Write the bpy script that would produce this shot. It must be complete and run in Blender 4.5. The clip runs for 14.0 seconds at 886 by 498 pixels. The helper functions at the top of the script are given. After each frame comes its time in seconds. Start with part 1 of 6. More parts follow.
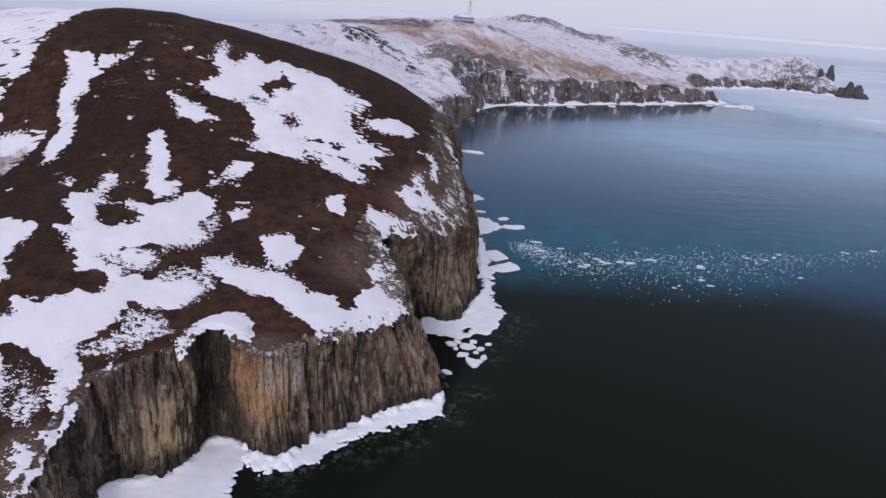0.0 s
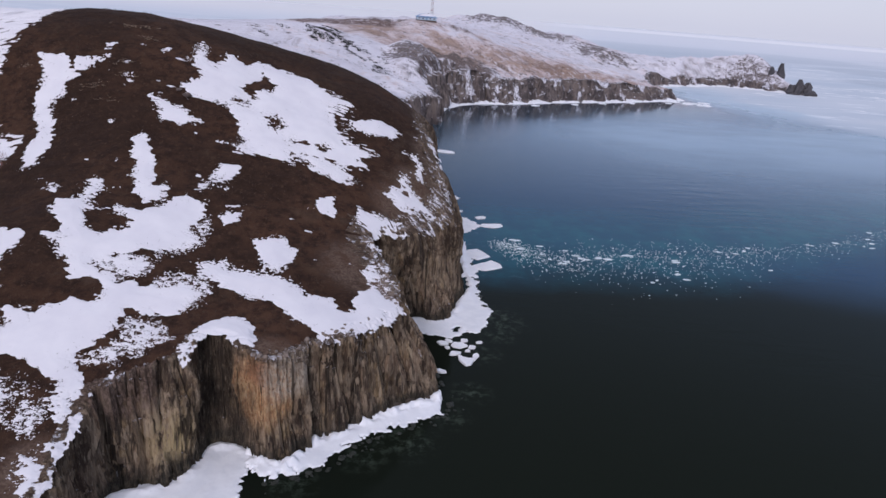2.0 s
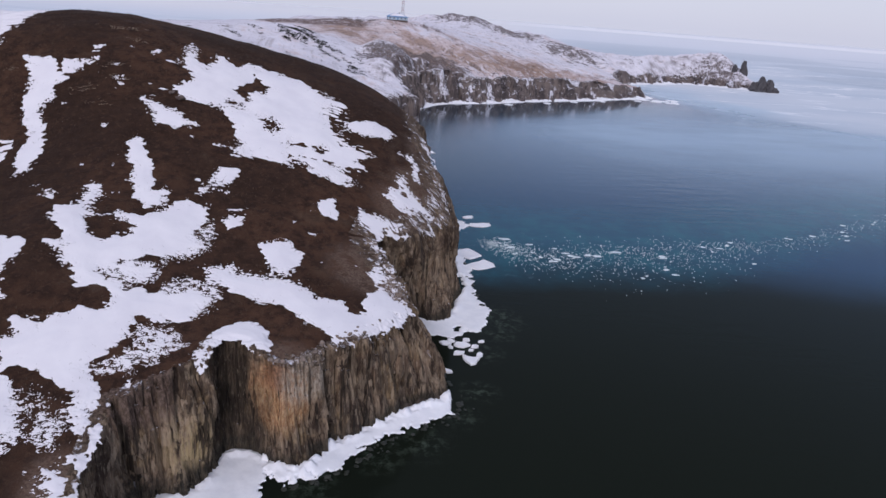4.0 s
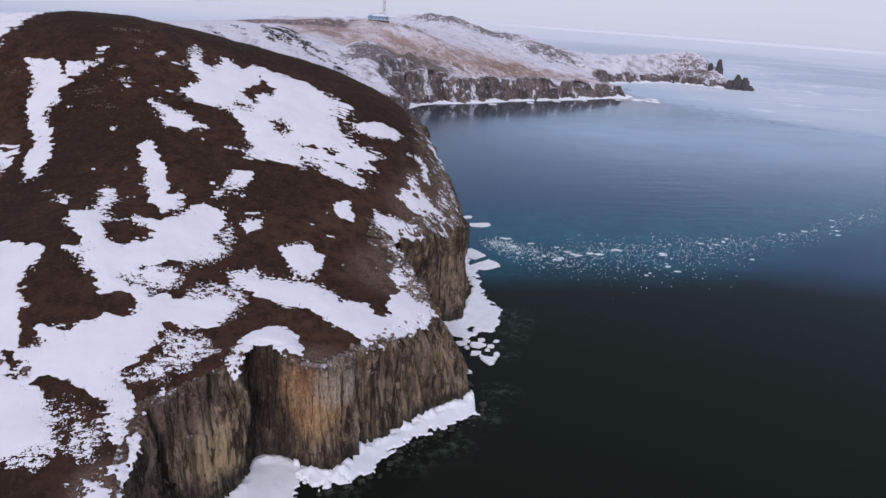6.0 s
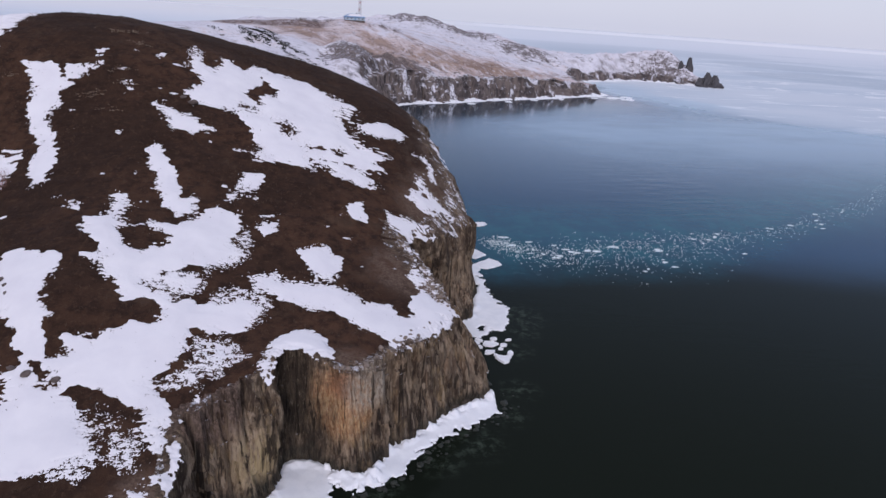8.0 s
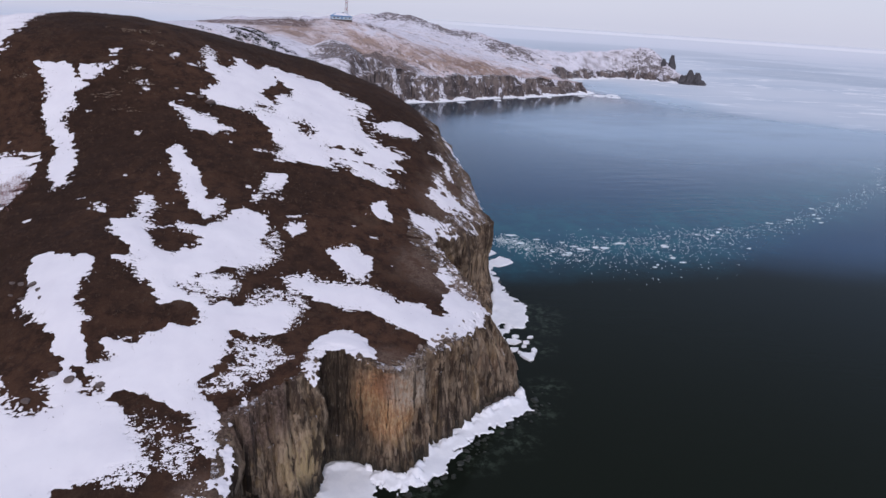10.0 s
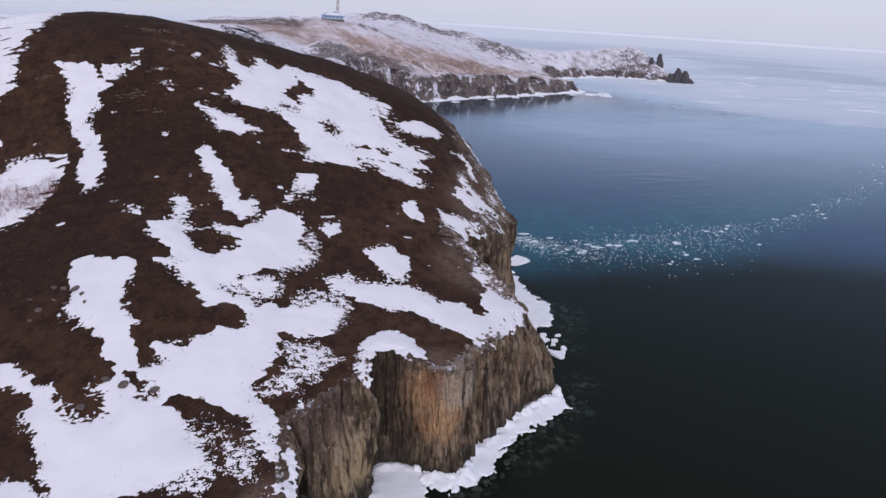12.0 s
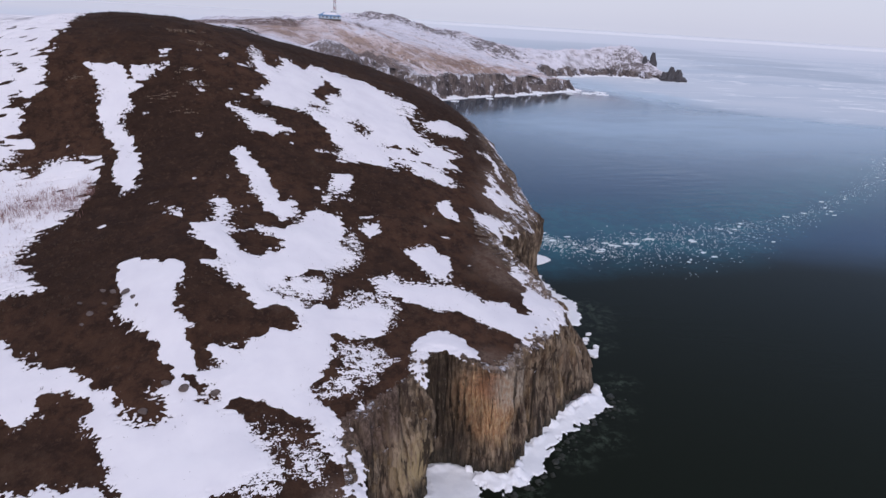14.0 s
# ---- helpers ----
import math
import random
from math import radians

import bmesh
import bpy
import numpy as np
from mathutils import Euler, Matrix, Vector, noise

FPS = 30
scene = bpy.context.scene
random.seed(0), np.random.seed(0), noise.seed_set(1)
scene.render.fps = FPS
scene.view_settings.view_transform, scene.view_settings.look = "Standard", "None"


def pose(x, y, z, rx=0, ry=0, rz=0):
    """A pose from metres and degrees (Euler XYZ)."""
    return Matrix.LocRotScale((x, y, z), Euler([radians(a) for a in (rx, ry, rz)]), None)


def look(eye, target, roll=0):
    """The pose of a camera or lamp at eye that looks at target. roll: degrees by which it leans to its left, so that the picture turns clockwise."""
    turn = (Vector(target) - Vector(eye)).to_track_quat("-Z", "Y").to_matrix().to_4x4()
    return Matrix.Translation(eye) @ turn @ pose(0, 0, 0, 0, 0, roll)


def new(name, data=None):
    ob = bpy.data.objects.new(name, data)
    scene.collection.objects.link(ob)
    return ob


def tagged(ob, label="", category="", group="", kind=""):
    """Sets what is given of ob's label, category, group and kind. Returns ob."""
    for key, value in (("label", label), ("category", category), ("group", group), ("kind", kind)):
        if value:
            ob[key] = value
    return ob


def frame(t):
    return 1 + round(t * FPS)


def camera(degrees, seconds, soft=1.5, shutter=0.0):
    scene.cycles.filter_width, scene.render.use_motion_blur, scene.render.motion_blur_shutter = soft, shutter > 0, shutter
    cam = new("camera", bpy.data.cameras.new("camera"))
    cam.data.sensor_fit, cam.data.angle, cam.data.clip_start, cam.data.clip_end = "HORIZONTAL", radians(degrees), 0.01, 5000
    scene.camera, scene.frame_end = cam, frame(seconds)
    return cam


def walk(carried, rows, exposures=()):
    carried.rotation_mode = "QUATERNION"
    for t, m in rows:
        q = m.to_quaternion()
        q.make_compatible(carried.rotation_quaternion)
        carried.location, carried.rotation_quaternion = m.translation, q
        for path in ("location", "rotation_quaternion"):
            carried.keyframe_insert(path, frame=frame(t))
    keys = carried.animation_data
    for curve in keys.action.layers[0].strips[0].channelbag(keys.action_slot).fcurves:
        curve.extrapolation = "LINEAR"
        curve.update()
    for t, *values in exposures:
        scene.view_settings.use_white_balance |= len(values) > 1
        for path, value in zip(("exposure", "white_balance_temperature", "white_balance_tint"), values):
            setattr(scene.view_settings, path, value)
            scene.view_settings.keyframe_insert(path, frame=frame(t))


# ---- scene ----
cam = camera(65.5, 14.0, soft=1.5)
PATH = [
    (0, (-0.866, -0.681, 47.139), (-0.82, 1.204, 46.473), 4.3),
    (0.5, (-1.856, -0.848, 47.17), (-1.782, 1.037, 46.505), 4.4),
    (1, (-3.031, -0.972, 47.2), (-2.926, 0.912, 46.536), 4.4),
    (1.5, (-4.089, -1.088, 47.188), (-3.956, 0.794, 46.526), 4.4),
    (2, (-5.293, -1.166, 47.214), (-5.131, 0.715, 46.553), 4.4),
    (2.5, (-6.445, -1.222, 47.176), (-6.258, 0.657, 46.518), 4.4),
    (3, (-7.747, -1.187, 47.152), (-7.534, 0.69, 46.494), 4.4),
    (5.5, (-14.403, -0.366, 46.814), (-14.096, 1.5, 46.162), 4.1),
    (6, (-15.957, -0.119, 46.727), (-15.632, 1.744, 46.076), 4.1),
    (6.5, (-17.327, 0.091, 46.67), (-16.981, 1.95, 46.021), 4.0),
    (7, (-18.84, 0.308, 46.583), (-18.471, 2.164, 45.935), 4.0),
    (7.5, (-20.28, 0.576, 46.51), (-19.891, 2.428, 45.863), 4.0),
    (8, (-21.869, 0.912, 46.369), (-21.461, 2.76, 45.723), 3.9),
    (10.5, (-29.382, 2.778, 45.677), (-28.906, 4.611, 45.033), 3.7),
    (11, (-30.992, 3.255, 45.522), (-30.503, 5.085, 44.879), 3.7),
    (11.5, (-32.452, 3.595, 45.43), (-31.952, 5.422, 44.787), 3.6),
    (12, (-34.038, 4.085, 45.303), (-33.53, 5.91, 44.66), 3.5),
    (12.5, (-35.495, 4.476, 45.228), (-34.98, 6.299, 44.586), 3.5),
    (13, (-37.1, 4.955, 45.136), (-36.578, 6.775, 44.493), 3.4),
    (13.5, (-38.522, 5.366, 45.062), (-37.993, 7.184, 44.419), 3.4),
    (14, (-40.1, 5.823, 44.993), (-39.561, 7.639, 44.35), 3.4),
]
walk(cam, [(t, look(eye, target, roll)) for t, eye, target, roll in PATH], [(0, 0.05, 6150, 17), (14, 0.05, 6150, 17)])

# ---- light: thin overcast, a weak veiled sun behind the viewer's left ----
SUN_UP, SUN_FROM = radians(27), radians(192)
world = bpy.data.worlds.new("overcast_sky")
scene.world = world
world.use_nodes = True
wn, wl = world.node_tree.nodes, world.node_tree.links
wn.clear()
w_out, w_bg, w_mix = wn.new("ShaderNodeOutputWorld"), wn.new("ShaderNodeBackground"), wn.new("ShaderNodeMix")
w_sky, w_ramp, w_tc, w_sep = wn.new("ShaderNodeTexSky"), wn.new("ShaderNodeValToRGB"), wn.new("ShaderNodeTexCoord"), wn.new("ShaderNodeSeparateXYZ")
w_sky.sky_type, w_sky.sun_disc = "NISHITA", False
w_sky.sun_elevation, w_sky.sun_rotation = SUN_UP, SUN_FROM
w_scale = wn.new("ShaderNodeVectorMath")
w_scale.operation, w_scale.inputs["Scale"].default_value = "SCALE", 0.1
w_noise = wn.new("ShaderNodeTexNoise")
w_noise.inputs["Scale"].default_value, w_noise.inputs["Detail"].default_value = 2.2, 5
w_cloud = wn.new("ShaderNodeMix")
w_cloud.data_type, w_cloud.blend_type = "RGBA", "MULTIPLY"
w_cloud.inputs[0].default_value = 0.10
w_mix.data_type = "RGBA"
w_mix.inputs[0].default_value = 0.9
ramp = w_ramp.color_ramp
for stop, colour in ((0.0, (0.668, 0.690, 0.785)), (0.05, (0.69, 0.715, 0.80)), (0.13, (0.44, 0.51, 0.66)), (0.30, (0.36, 0.47, 0.66)), (0.60, (0.56, 0.62, 0.74)), (1.0, (0.80, 0.82, 0.88))):
    e = ramp.elements.new(stop) if stop not in (0.0, 1.0) else ramp.elements[0 if stop == 0.0 else -1]
    e.color = (*colour, 1)
wl.new(w_tc.outputs["Generated"], w_sep.inputs[0])
wl.new(w_sep.outputs["Z"], w_ramp.inputs[0])
wl.new(w_tc.outputs["Generated"], w_noise.inputs["Vector"])
wl.new(w_ramp.outputs[0], w_cloud.inputs[6])
wl.new(w_noise.outputs["Fac"], w_cloud.inputs[7])
wl.new(w_sky.outputs[0], w_scale.inputs[0])
wl.new(w_scale.outputs[0], w_mix.inputs[6])
wl.new(w_cloud.outputs[2], w_mix.inputs[7])
wl.new(w_mix.outputs[2], w_bg.inputs[0])
wl.new(w_bg.outputs[0], w_out.inputs[0])
w_bg.inputs[1].default_value = 0.97
sun = new("sun", bpy.data.lights.new("sun", "SUN"))
sun.data.energy, sun.data.angle, sun.data.color = 1.5, radians(22), (1.0, 0.95, 0.9)
sun.matrix_world = look((0, 0, 0), (math.sin(SUN_FROM) * -math.cos(SUN_UP), -math.cos(SUN_FROM) * math.cos(SUN_UP), -math.sin(SUN_UP)))


# ---- numeric tools ----
def hashed(ix, iy, seed):
    h = (ix.astype(np.int64) * 374761393 + iy.astype(np.int64) * 668265263 + seed * 982451653) & 0xFFFFFFFF
    h = ((h ^ (h >> 13)) * 1274126177) & 0xFFFFFFFF
    h = ((h ^ (h >> 15)) * 2246822519) & 0xFFFFFFFF
    return ((h ^ (h >> 16)) & 0xFFFFFF) / 16777215.0


def vnoise(x, y, seed=0):
    """Smooth noise, about -1 to 1."""
    x, y = np.asarray(x, float), np.asarray(y, float)
    ix, iy = np.floor(x), np.floor(y)
    fx, fy = x - ix, y - iy
    u, v = fx * fx * fx * (fx * (fx * 6 - 15) + 10), fy * fy * fy * (fy * (fy * 6 - 15) + 10)

    def corner(dx, dy):
        a = hashed(ix + dx, iy + dy, seed) * 2 * np.pi
        return np.cos(a) * (fx - dx) + np.sin(a) * (fy - dy)

    low = corner(0, 0) * (1 - u) + corner(1, 0) * u
    high = corner(0, 1) * (1 - u) + corner(1, 1) * u
    return (low * (1 - v) + high * v) * 1.5


def fbm(x, y, octaves=4, seed=0):
    total, amp = 0.0, 1.0
    for k in range(octaves):
        total = total + amp * vnoise(x * 2**k + 17.3 * k, y * 2**k - 9.1 * k, seed + k)
        amp *= 0.5
    return total


def smooth(a, b, v):
    t = np.clip((np.asarray(v, float) - a) / (b - a), 0, 1)
    return t * t * (3 - 2 * t)


def inside(poly, x, y):
    hit = np.zeros(np.shape(x), bool)
    for (ax, ay), (bx, by) in zip(poly, poly[1:] + poly[:1]):
        if ay != by:
            hit ^= ((ay > y) != (by > y)) & (x < (bx - ax) * (y - ay) / (by - ay) + ax)
    return hit


def line_distance(poly, x, y, closed=True):
    best = np.full(np.shape(x), 1e9)
    for (ax, ay), (bx, by) in zip(poly, poly[1:] + (poly[:1] if closed else [])):
        dx, dy = bx - ax, by - ay
        f = np.clip(((x - ax) * dx + (y - ay) * dy) / max(dx * dx + dy * dy, 1e-9), 0, 1)
        best = np.minimum(best, np.hypot(x - ax - f * dx, y - ay - f * dy))
    return best


def signed(poly, x, y):
    """Distance to an outline, positive inside."""
    return np.where(inside(poly, x, y), 1, -1) * line_distance(poly, x, y)


def spline(points, step):
    """A smooth line of samples through control points of any dimension."""
    p = np.array(points, float)
    p = np.vstack([2 * p[0] - p[1], p, 2 * p[-1] - p[-2]])
    out = []
    for k in range(1, len(p) - 2):
        n = max(2, int(np.linalg.norm(p[k + 1] - p[k]) / step))
        t = (np.arange(n) / n)[:, None]
        out.append(0.5 * (2 * p[k] + (p[k + 1] - p[k - 1]) * t + (2 * p[k - 1] - 5 * p[k] + 4 * p[k + 1] - p[k + 2]) * t**2 + (3 * p[k] - p[k - 1] - 3 * p[k + 1] + p[k + 2]) * t**3))
    return np.vstack(out + [p[-2:-1]])


def mesh_object(name, verts, faces, material, parent=None, soft=True, slope=None):
    me = bpy.data.meshes.new(name)
    verts, faces = np.asarray(verts, np.float32), np.asarray(faces, np.int32)
    me.vertices.add(len(verts))
    me.vertices.foreach_set("co", verts.ravel())
    k = faces.shape[1]
    me.loops.add(faces.size)
    me.loops.foreach_set("vertex_index", faces.ravel())
    me.polygons.add(len(faces))
    me.polygons.foreach_set("loop_start", np.arange(0, faces.size, k, dtype=np.int32))
    me.polygons.foreach_set("use_smooth", np.full(len(faces), soft))
    me.update(calc_edges=True)
    if slope is not None:
        me.uv_layers.new(name="slope").data.foreach_set("uv", np.asarray(slope, np.float32)[faces.ravel()].ravel())
    me.materials.append(material)
    ob = new(name, me)
    ob.parent = parent
    return ob


def grid_faces(rows, cols, keep=None):
    a = (np.arange(rows - 1)[:, None] * cols + np.arange(cols - 1)[None, :])
    f = np.stack([a, a + 1, a + cols + 1, a + cols], -1)
    return f[keep] if keep is not None else f.reshape(-1, 4)


def compact(verts, faces):
    used = np.unique(faces)
    index = np.zeros(len(verts), np.int64)
    index[used] = np.arange(len(used))
    return verts[used], index[faces]


def part(name, bm, material, parent=None, label="", smooth_shade=False):
    me = bpy.data.meshes.new(name)
    bm.normal_update()
    bm.to_mesh(me)
    bm.free()
    me.materials.append(material)
    if smooth_shade:
        me.polygons.foreach_set("use_smooth", [True] * len(me.polygons))
    ob = new(name, me)
    ob.parent = parent
    if label:
        ob["label"] = label
    return ob


# ---- materials ----
class Shader:
    def __init__(self, name):
        self.mat = bpy.data.materials.new(name)
        self.mat.use_nodes = True
        self.nodes, self.links = self.mat.node_tree.nodes, self.mat.node_tree.links
        self.bsdf = self.nodes["Principled BSDF"]
        self.place = self.nodes.new("ShaderNodeNewGeometry").outputs["Position"]

    def put(self, value, socket):
        if isinstance(value, bpy.types.NodeSocket):
            self.links.new(value, socket)
        else:
            socket.default_value = (*value, 1) if isinstance(value, tuple) and len(value) == 3 and socket.type == "RGBA" else value

    def scaled(self, sx, sy, sz, turn=0.0):
        n = self.nodes.new("ShaderNodeMapping")
        n.inputs["Scale"].default_value, n.inputs["Rotation"].default_value = (sx, sy, sz), (0, 0, turn)
        self.links.new(self.place, n.inputs["Vector"])
        return n.outputs[0]

    def noise(self, scale, detail=5, rough=0.6, vector=None):
        n = self.nodes.new("ShaderNodeTexNoise")
        n.inputs["Scale"].default_value, n.inputs["Detail"].default_value, n.inputs["Roughness"].default_value = scale, detail, rough
        self.links.new(vector or self.place, n.inputs["Vector"])
        return n.outputs["Fac"]

    def ramp(self, fac, a, b, low=0.0, high=1.0):
        n = self.nodes.new("ShaderNodeMapRange")
        n.interpolation_type = "SMOOTHSTEP"
        for k, v in enumerate((fac, a, b, low, high)):
            self.put(v, n.inputs[k])
        return n.outputs[0]

    def mix(self, fac, a, b, mode="MIX"):
        n = self.nodes.new("ShaderNodeMix")
        n.data_type, n.blend_type = "RGBA", mode
        self.put(fac, n.inputs[0]), self.put(a, n.inputs[6]), self.put(b, n.inputs[7])
        return n.outputs[2]

    def math(self, op, a, b=0.0):
        n = self.nodes.new("ShaderNodeMath")
        n.operation = op
        self.put(a, n.inputs[0]), self.put(b, n.inputs[1])
        return n.outputs[0]

    def axis(self, which):
        n = self.nodes.new("ShaderNodeSeparateXYZ")
        self.links.new(self.place, n.inputs[0])
        return n.outputs[which]

    def slope(self, along, down):
        """Coordinates that run along the shore and down the slope to it."""
        n, m = self.nodes.new("ShaderNodeUVMap"), self.nodes.new("ShaderNodeMapping")
        n.uv_map = "slope"
        m.inputs["Scale"].default_value = (along, down, 1)
        self.links.new(n.outputs[0], m.inputs["Vector"])
        return m.outputs[0]

    def up(self):
        """How far the true surface faces up."""
        n = self.nodes.new("ShaderNodeSeparateXYZ")
        self.links.new(self.nodes.new("ShaderNodeNewGeometry").outputs["Normal"], n.inputs[0])
        return n.outputs["Z"]

    def near(self, x, y, z, radius):
        """1 at a place, falling to 0 at the radius."""
        n = self.nodes.new("ShaderNodeVectorMath")
        n.operation, n.inputs[1].default_value = "DISTANCE", (x, y, z)
        self.links.new(self.place, n.inputs[0])
        return self.ramp(n.outputs["Value"], 0.0, radius, 1.0, 0.0)

    def bump(self, height, strength=0.5, distance=0.1):
        n = self.nodes.new("ShaderNodeBump")
        n.inputs["Strength"].default_value, n.inputs["Distance"].default_value = strength, distance
        self.links.new(height, n.inputs["Height"])
        self.links.new(n.outputs[0], self.bsdf.inputs["Normal"])

    def done(self, colour, roughness=0.9, metallic=0.0, ior=1.45, specular=0.5):
        self.put(colour, self.bsdf.inputs["Base Color"])
        self.put(roughness, self.bsdf.inputs["Roughness"])
        self.put(metallic, self.bsdf.inputs["Metallic"])
        self.put(specular, self.bsdf.inputs["Specular IOR Level"])
        self.bsdf.inputs["IOR"].default_value = ior
        return self.mat


def make_turf():
    s = Shader("winter_turf")
    broad, grain, fine = s.noise(0.045, 5), s.noise(0.6, 6, 0.7), s.noise(4.0, 4, 0.7)
    col = s.mix(s.ramp(broad, 0.35, 0.65), (0.0310, 0.0165, 0.0110), (0.0670, 0.0335, 0.0205))
    col = s.mix(s.ramp(grain, 0.38, 0.66), col, (0.0235, 0.0122, 0.0088))
    mottle = s.noise(1.5, 6, 0.75)
    col = s.mix(s.math("MULTIPLY", s.ramp(mottle, 0.54, 0.66), 0.42), col, (0.097, 0.056, 0.036))
    dry = s.noise(0.13, 6, 0.7)
    col = s.mix(s.math("MULTIPLY", s.ramp(dry, 0.56, 0.70), 0.45), col, (0.085, 0.052, 0.034))
    col = s.mix(s.math("MULTIPLY", s.ramp(fine, 0.55, 0.8), 0.38), col, (0.105, 0.066, 0.044))
    for x, y, z, r in ((-8.5, 82.5, 14.5, 8), (-4.5, 79.5, 13, 5), (-3, 100, 18, 8), (1, 103, 16, 6), (-5.5, 87, 15.5, 6), (-4.5, 92.5, 16, 5), (-1, 107, 20, 6), (-16.5, 63.5, 11.5, 4), (-54.2, 73.4, 14, 2.6), (-37.6, 71.6, 15, 2.2), (2, 118, 22, 7), (-33.2, 48.5, 9, 5), (-31.5, 45.5, 8, 6), (-34.5, 43, 9, 5)):
        col = s.mix(s.math("MULTIPLY", s.ramp(s.near(x, y, z, r), 0.0, 0.6), s.math("MULTIPLY", s.ramp(grain, 0.36, 0.60, 0.25, 0.9), s.ramp(fine, 0.36, 0.60, 0.35, 0.9))), col, (0.165, 0.112, 0.086))
    crag = s.math("MULTIPLY", s.ramp(s.up(), 0.72, 0.86, 1.0, 0.0), s.math("MULTIPLY", s.ramp(s.axis(0), -48.0, -34.0), s.ramp(s.noise(0.5, 6, 0.7), 0.40, 0.56, 0.0, 0.55)))
    col = s.mix(crag, col, s.mix(s.ramp(fine, 0.4, 0.65), (0.075, 0.055, 0.043), (0.23, 0.175, 0.135)))
    s.bump(s.math("ADD", s.math("MULTIPLY", grain, 1.0), s.math("MULTIPLY", fine, 0.35)), 0.9, 0.25)
    return s.done(col, 0.95, specular=0.15)


def make_far_turf():
    s = Shader("frosted_far_slope")
    broad, grain, fine = s.noise(0.018, 6, 0.65), s.noise(0.085, 7, 0.72), s.noise(0.35, 6, 0.75)
    tiny = s.noise(1.0, 5, 0.72, s.scaled(1.0, 1.0, 0.6))
    run = s.noise(1.0, 7, 0.72, s.slope(0.10, 0.022))
    rill = s.noise(1.0, 6, 0.74, s.slope(0.30, 0.085))
    tan = s.mix(s.ramp(grain, 0.36, 0.62), (0.37, 0.262, 0.215), (0.215, 0.148, 0.126))
    tan = s.mix(s.ramp(fine, 0.52, 0.68, 0.0, 0.6), tan, (0.120, 0.080, 0.068))
    rime = s.mix(s.ramp(fine, 0.38, 0.60), (0.68, 0.61, 0.645), (0.50, 0.385, 0.365))
    snow = s.mix(s.ramp(grain, 0.3, 0.7), (0.73, 0.70, 0.76), (0.61, 0.575, 0.635))
    # dry grass holds on the spurs, rime on the tops, snow in the hollows
    bare = s.math("MAXIMUM", s.math("MAXIMUM", s.near(88, 428, 22, 62), s.near(135, 448, 12, 55)), s.math("MAXIMUM", s.near(10, 392, 30, 42), s.math("MAXIMUM", s.near(-42, 410, 36, 60), s.near(40, 405, 25, 45))))
    half = s.math("MAXIMUM", s.math("MAXIMUM", s.near(30, 425, 32, 95), s.near(165, 462, 8, 55)), s.near(110, 450, 20, 75))
    cover = s.math("ADD", s.math("ADD", s.math("MULTIPLY", run, 0.22), s.math("MULTIPLY", broad, 0.30)), s.math("ADD", s.math("MULTIPLY", grain, 0.36), s.math("ADD", s.math("MULTIPLY", rill, 0.14), s.math("MULTIPLY", fine, 0.28))))
    cover = s.math("SUBTRACT", cover, s.math("ADD", s.math("MULTIPLY", s.ramp(bare, 0.0, 0.7), 0.06), s.math("MULTIPLY", s.ramp(half, 0.0, 0.6), 0.065)))
    col = s.mix(s.ramp(cover, 0.475, 0.575), tan, rime)
    col = s.mix(s.ramp(cover, 0.575, 0.635), col, snow)
    # dark soil and stones in the rills
    cut = s.math("MULTIPLY", s.ramp(s.math("ADD", s.math("MULTIPLY", rill, 0.7), s.math("MULTIPLY", tiny, 0.3)), 0.53, 0.58), s.ramp(half, 0.0, 0.5, 0.35, 0.85))
    col = s.mix(cut, col, s.mix(s.ramp(tiny, 0.42, 0.62), (0.085, 0.058, 0.052), (0.25, 0.175, 0.15)))
    # brown heath on the crest beside the station
    heath = s.math("MULTIPLY", s.ramp(s.math("MAXIMUM", s.near(-48, 436, 35, 32), s.near(-26, 444, 36, 26)), 0.0, 0.3), s.ramp(fine, 0.40, 0.52, 0.35, 1.0))
    col = s.mix(heath, col, s.mix(s.ramp(tiny, 0.42, 0.60), (0.105, 0.070, 0.064), (0.23, 0.165, 0.15)))
    # crags and stony ground
    crag = s.math("MAXIMUM", s.near(88, 645, 42, 62), s.math("MAXIMUM", s.math("MAXIMUM", s.near(160, 570, 22, 46), s.near(122, 610, 30, 48)), s.math("MAXIMUM", s.math("MULTIPLY", s.math("MAXIMUM", s.near(4, 349, 22, 24), s.near(32, 384, 20, 34)), 1.9), s.near(300, 590, 14, 40))))
    scrub = s.math("MULTIPLY", s.ramp(s.math("ADD", s.math("ADD", s.math("MULTIPLY", s.noise(0.11, 8, 0.78), 0.6), s.math("MULTIPLY", fine, 0.4)), s.math("MULTIPLY", crag, 0.13)), 0.55, 0.60), s.ramp(tiny, 0.36, 0.50, 0.25, 0.95))
    col = s.mix(scrub, col, s.mix(s.ramp(tiny, 0.44, 0.62), (0.050, 0.038, 0.037), (0.20, 0.155, 0.145)))
    rocky = s.math("MULTIPLY", s.ramp(s.up(), 0.62, 0.86, 1.0, 0.0), s.ramp(s.math("ADD", s.math("MULTIPLY", rill, 0.6), s.math("MULTIPLY", fine, 0.4)), 0.40, 0.50))
    col = s.mix(rocky, col, s.mix(s.ramp(rill, 0.44, 0.58), (0.060, 0.048, 0.048), (0.165, 0.130, 0.122)))
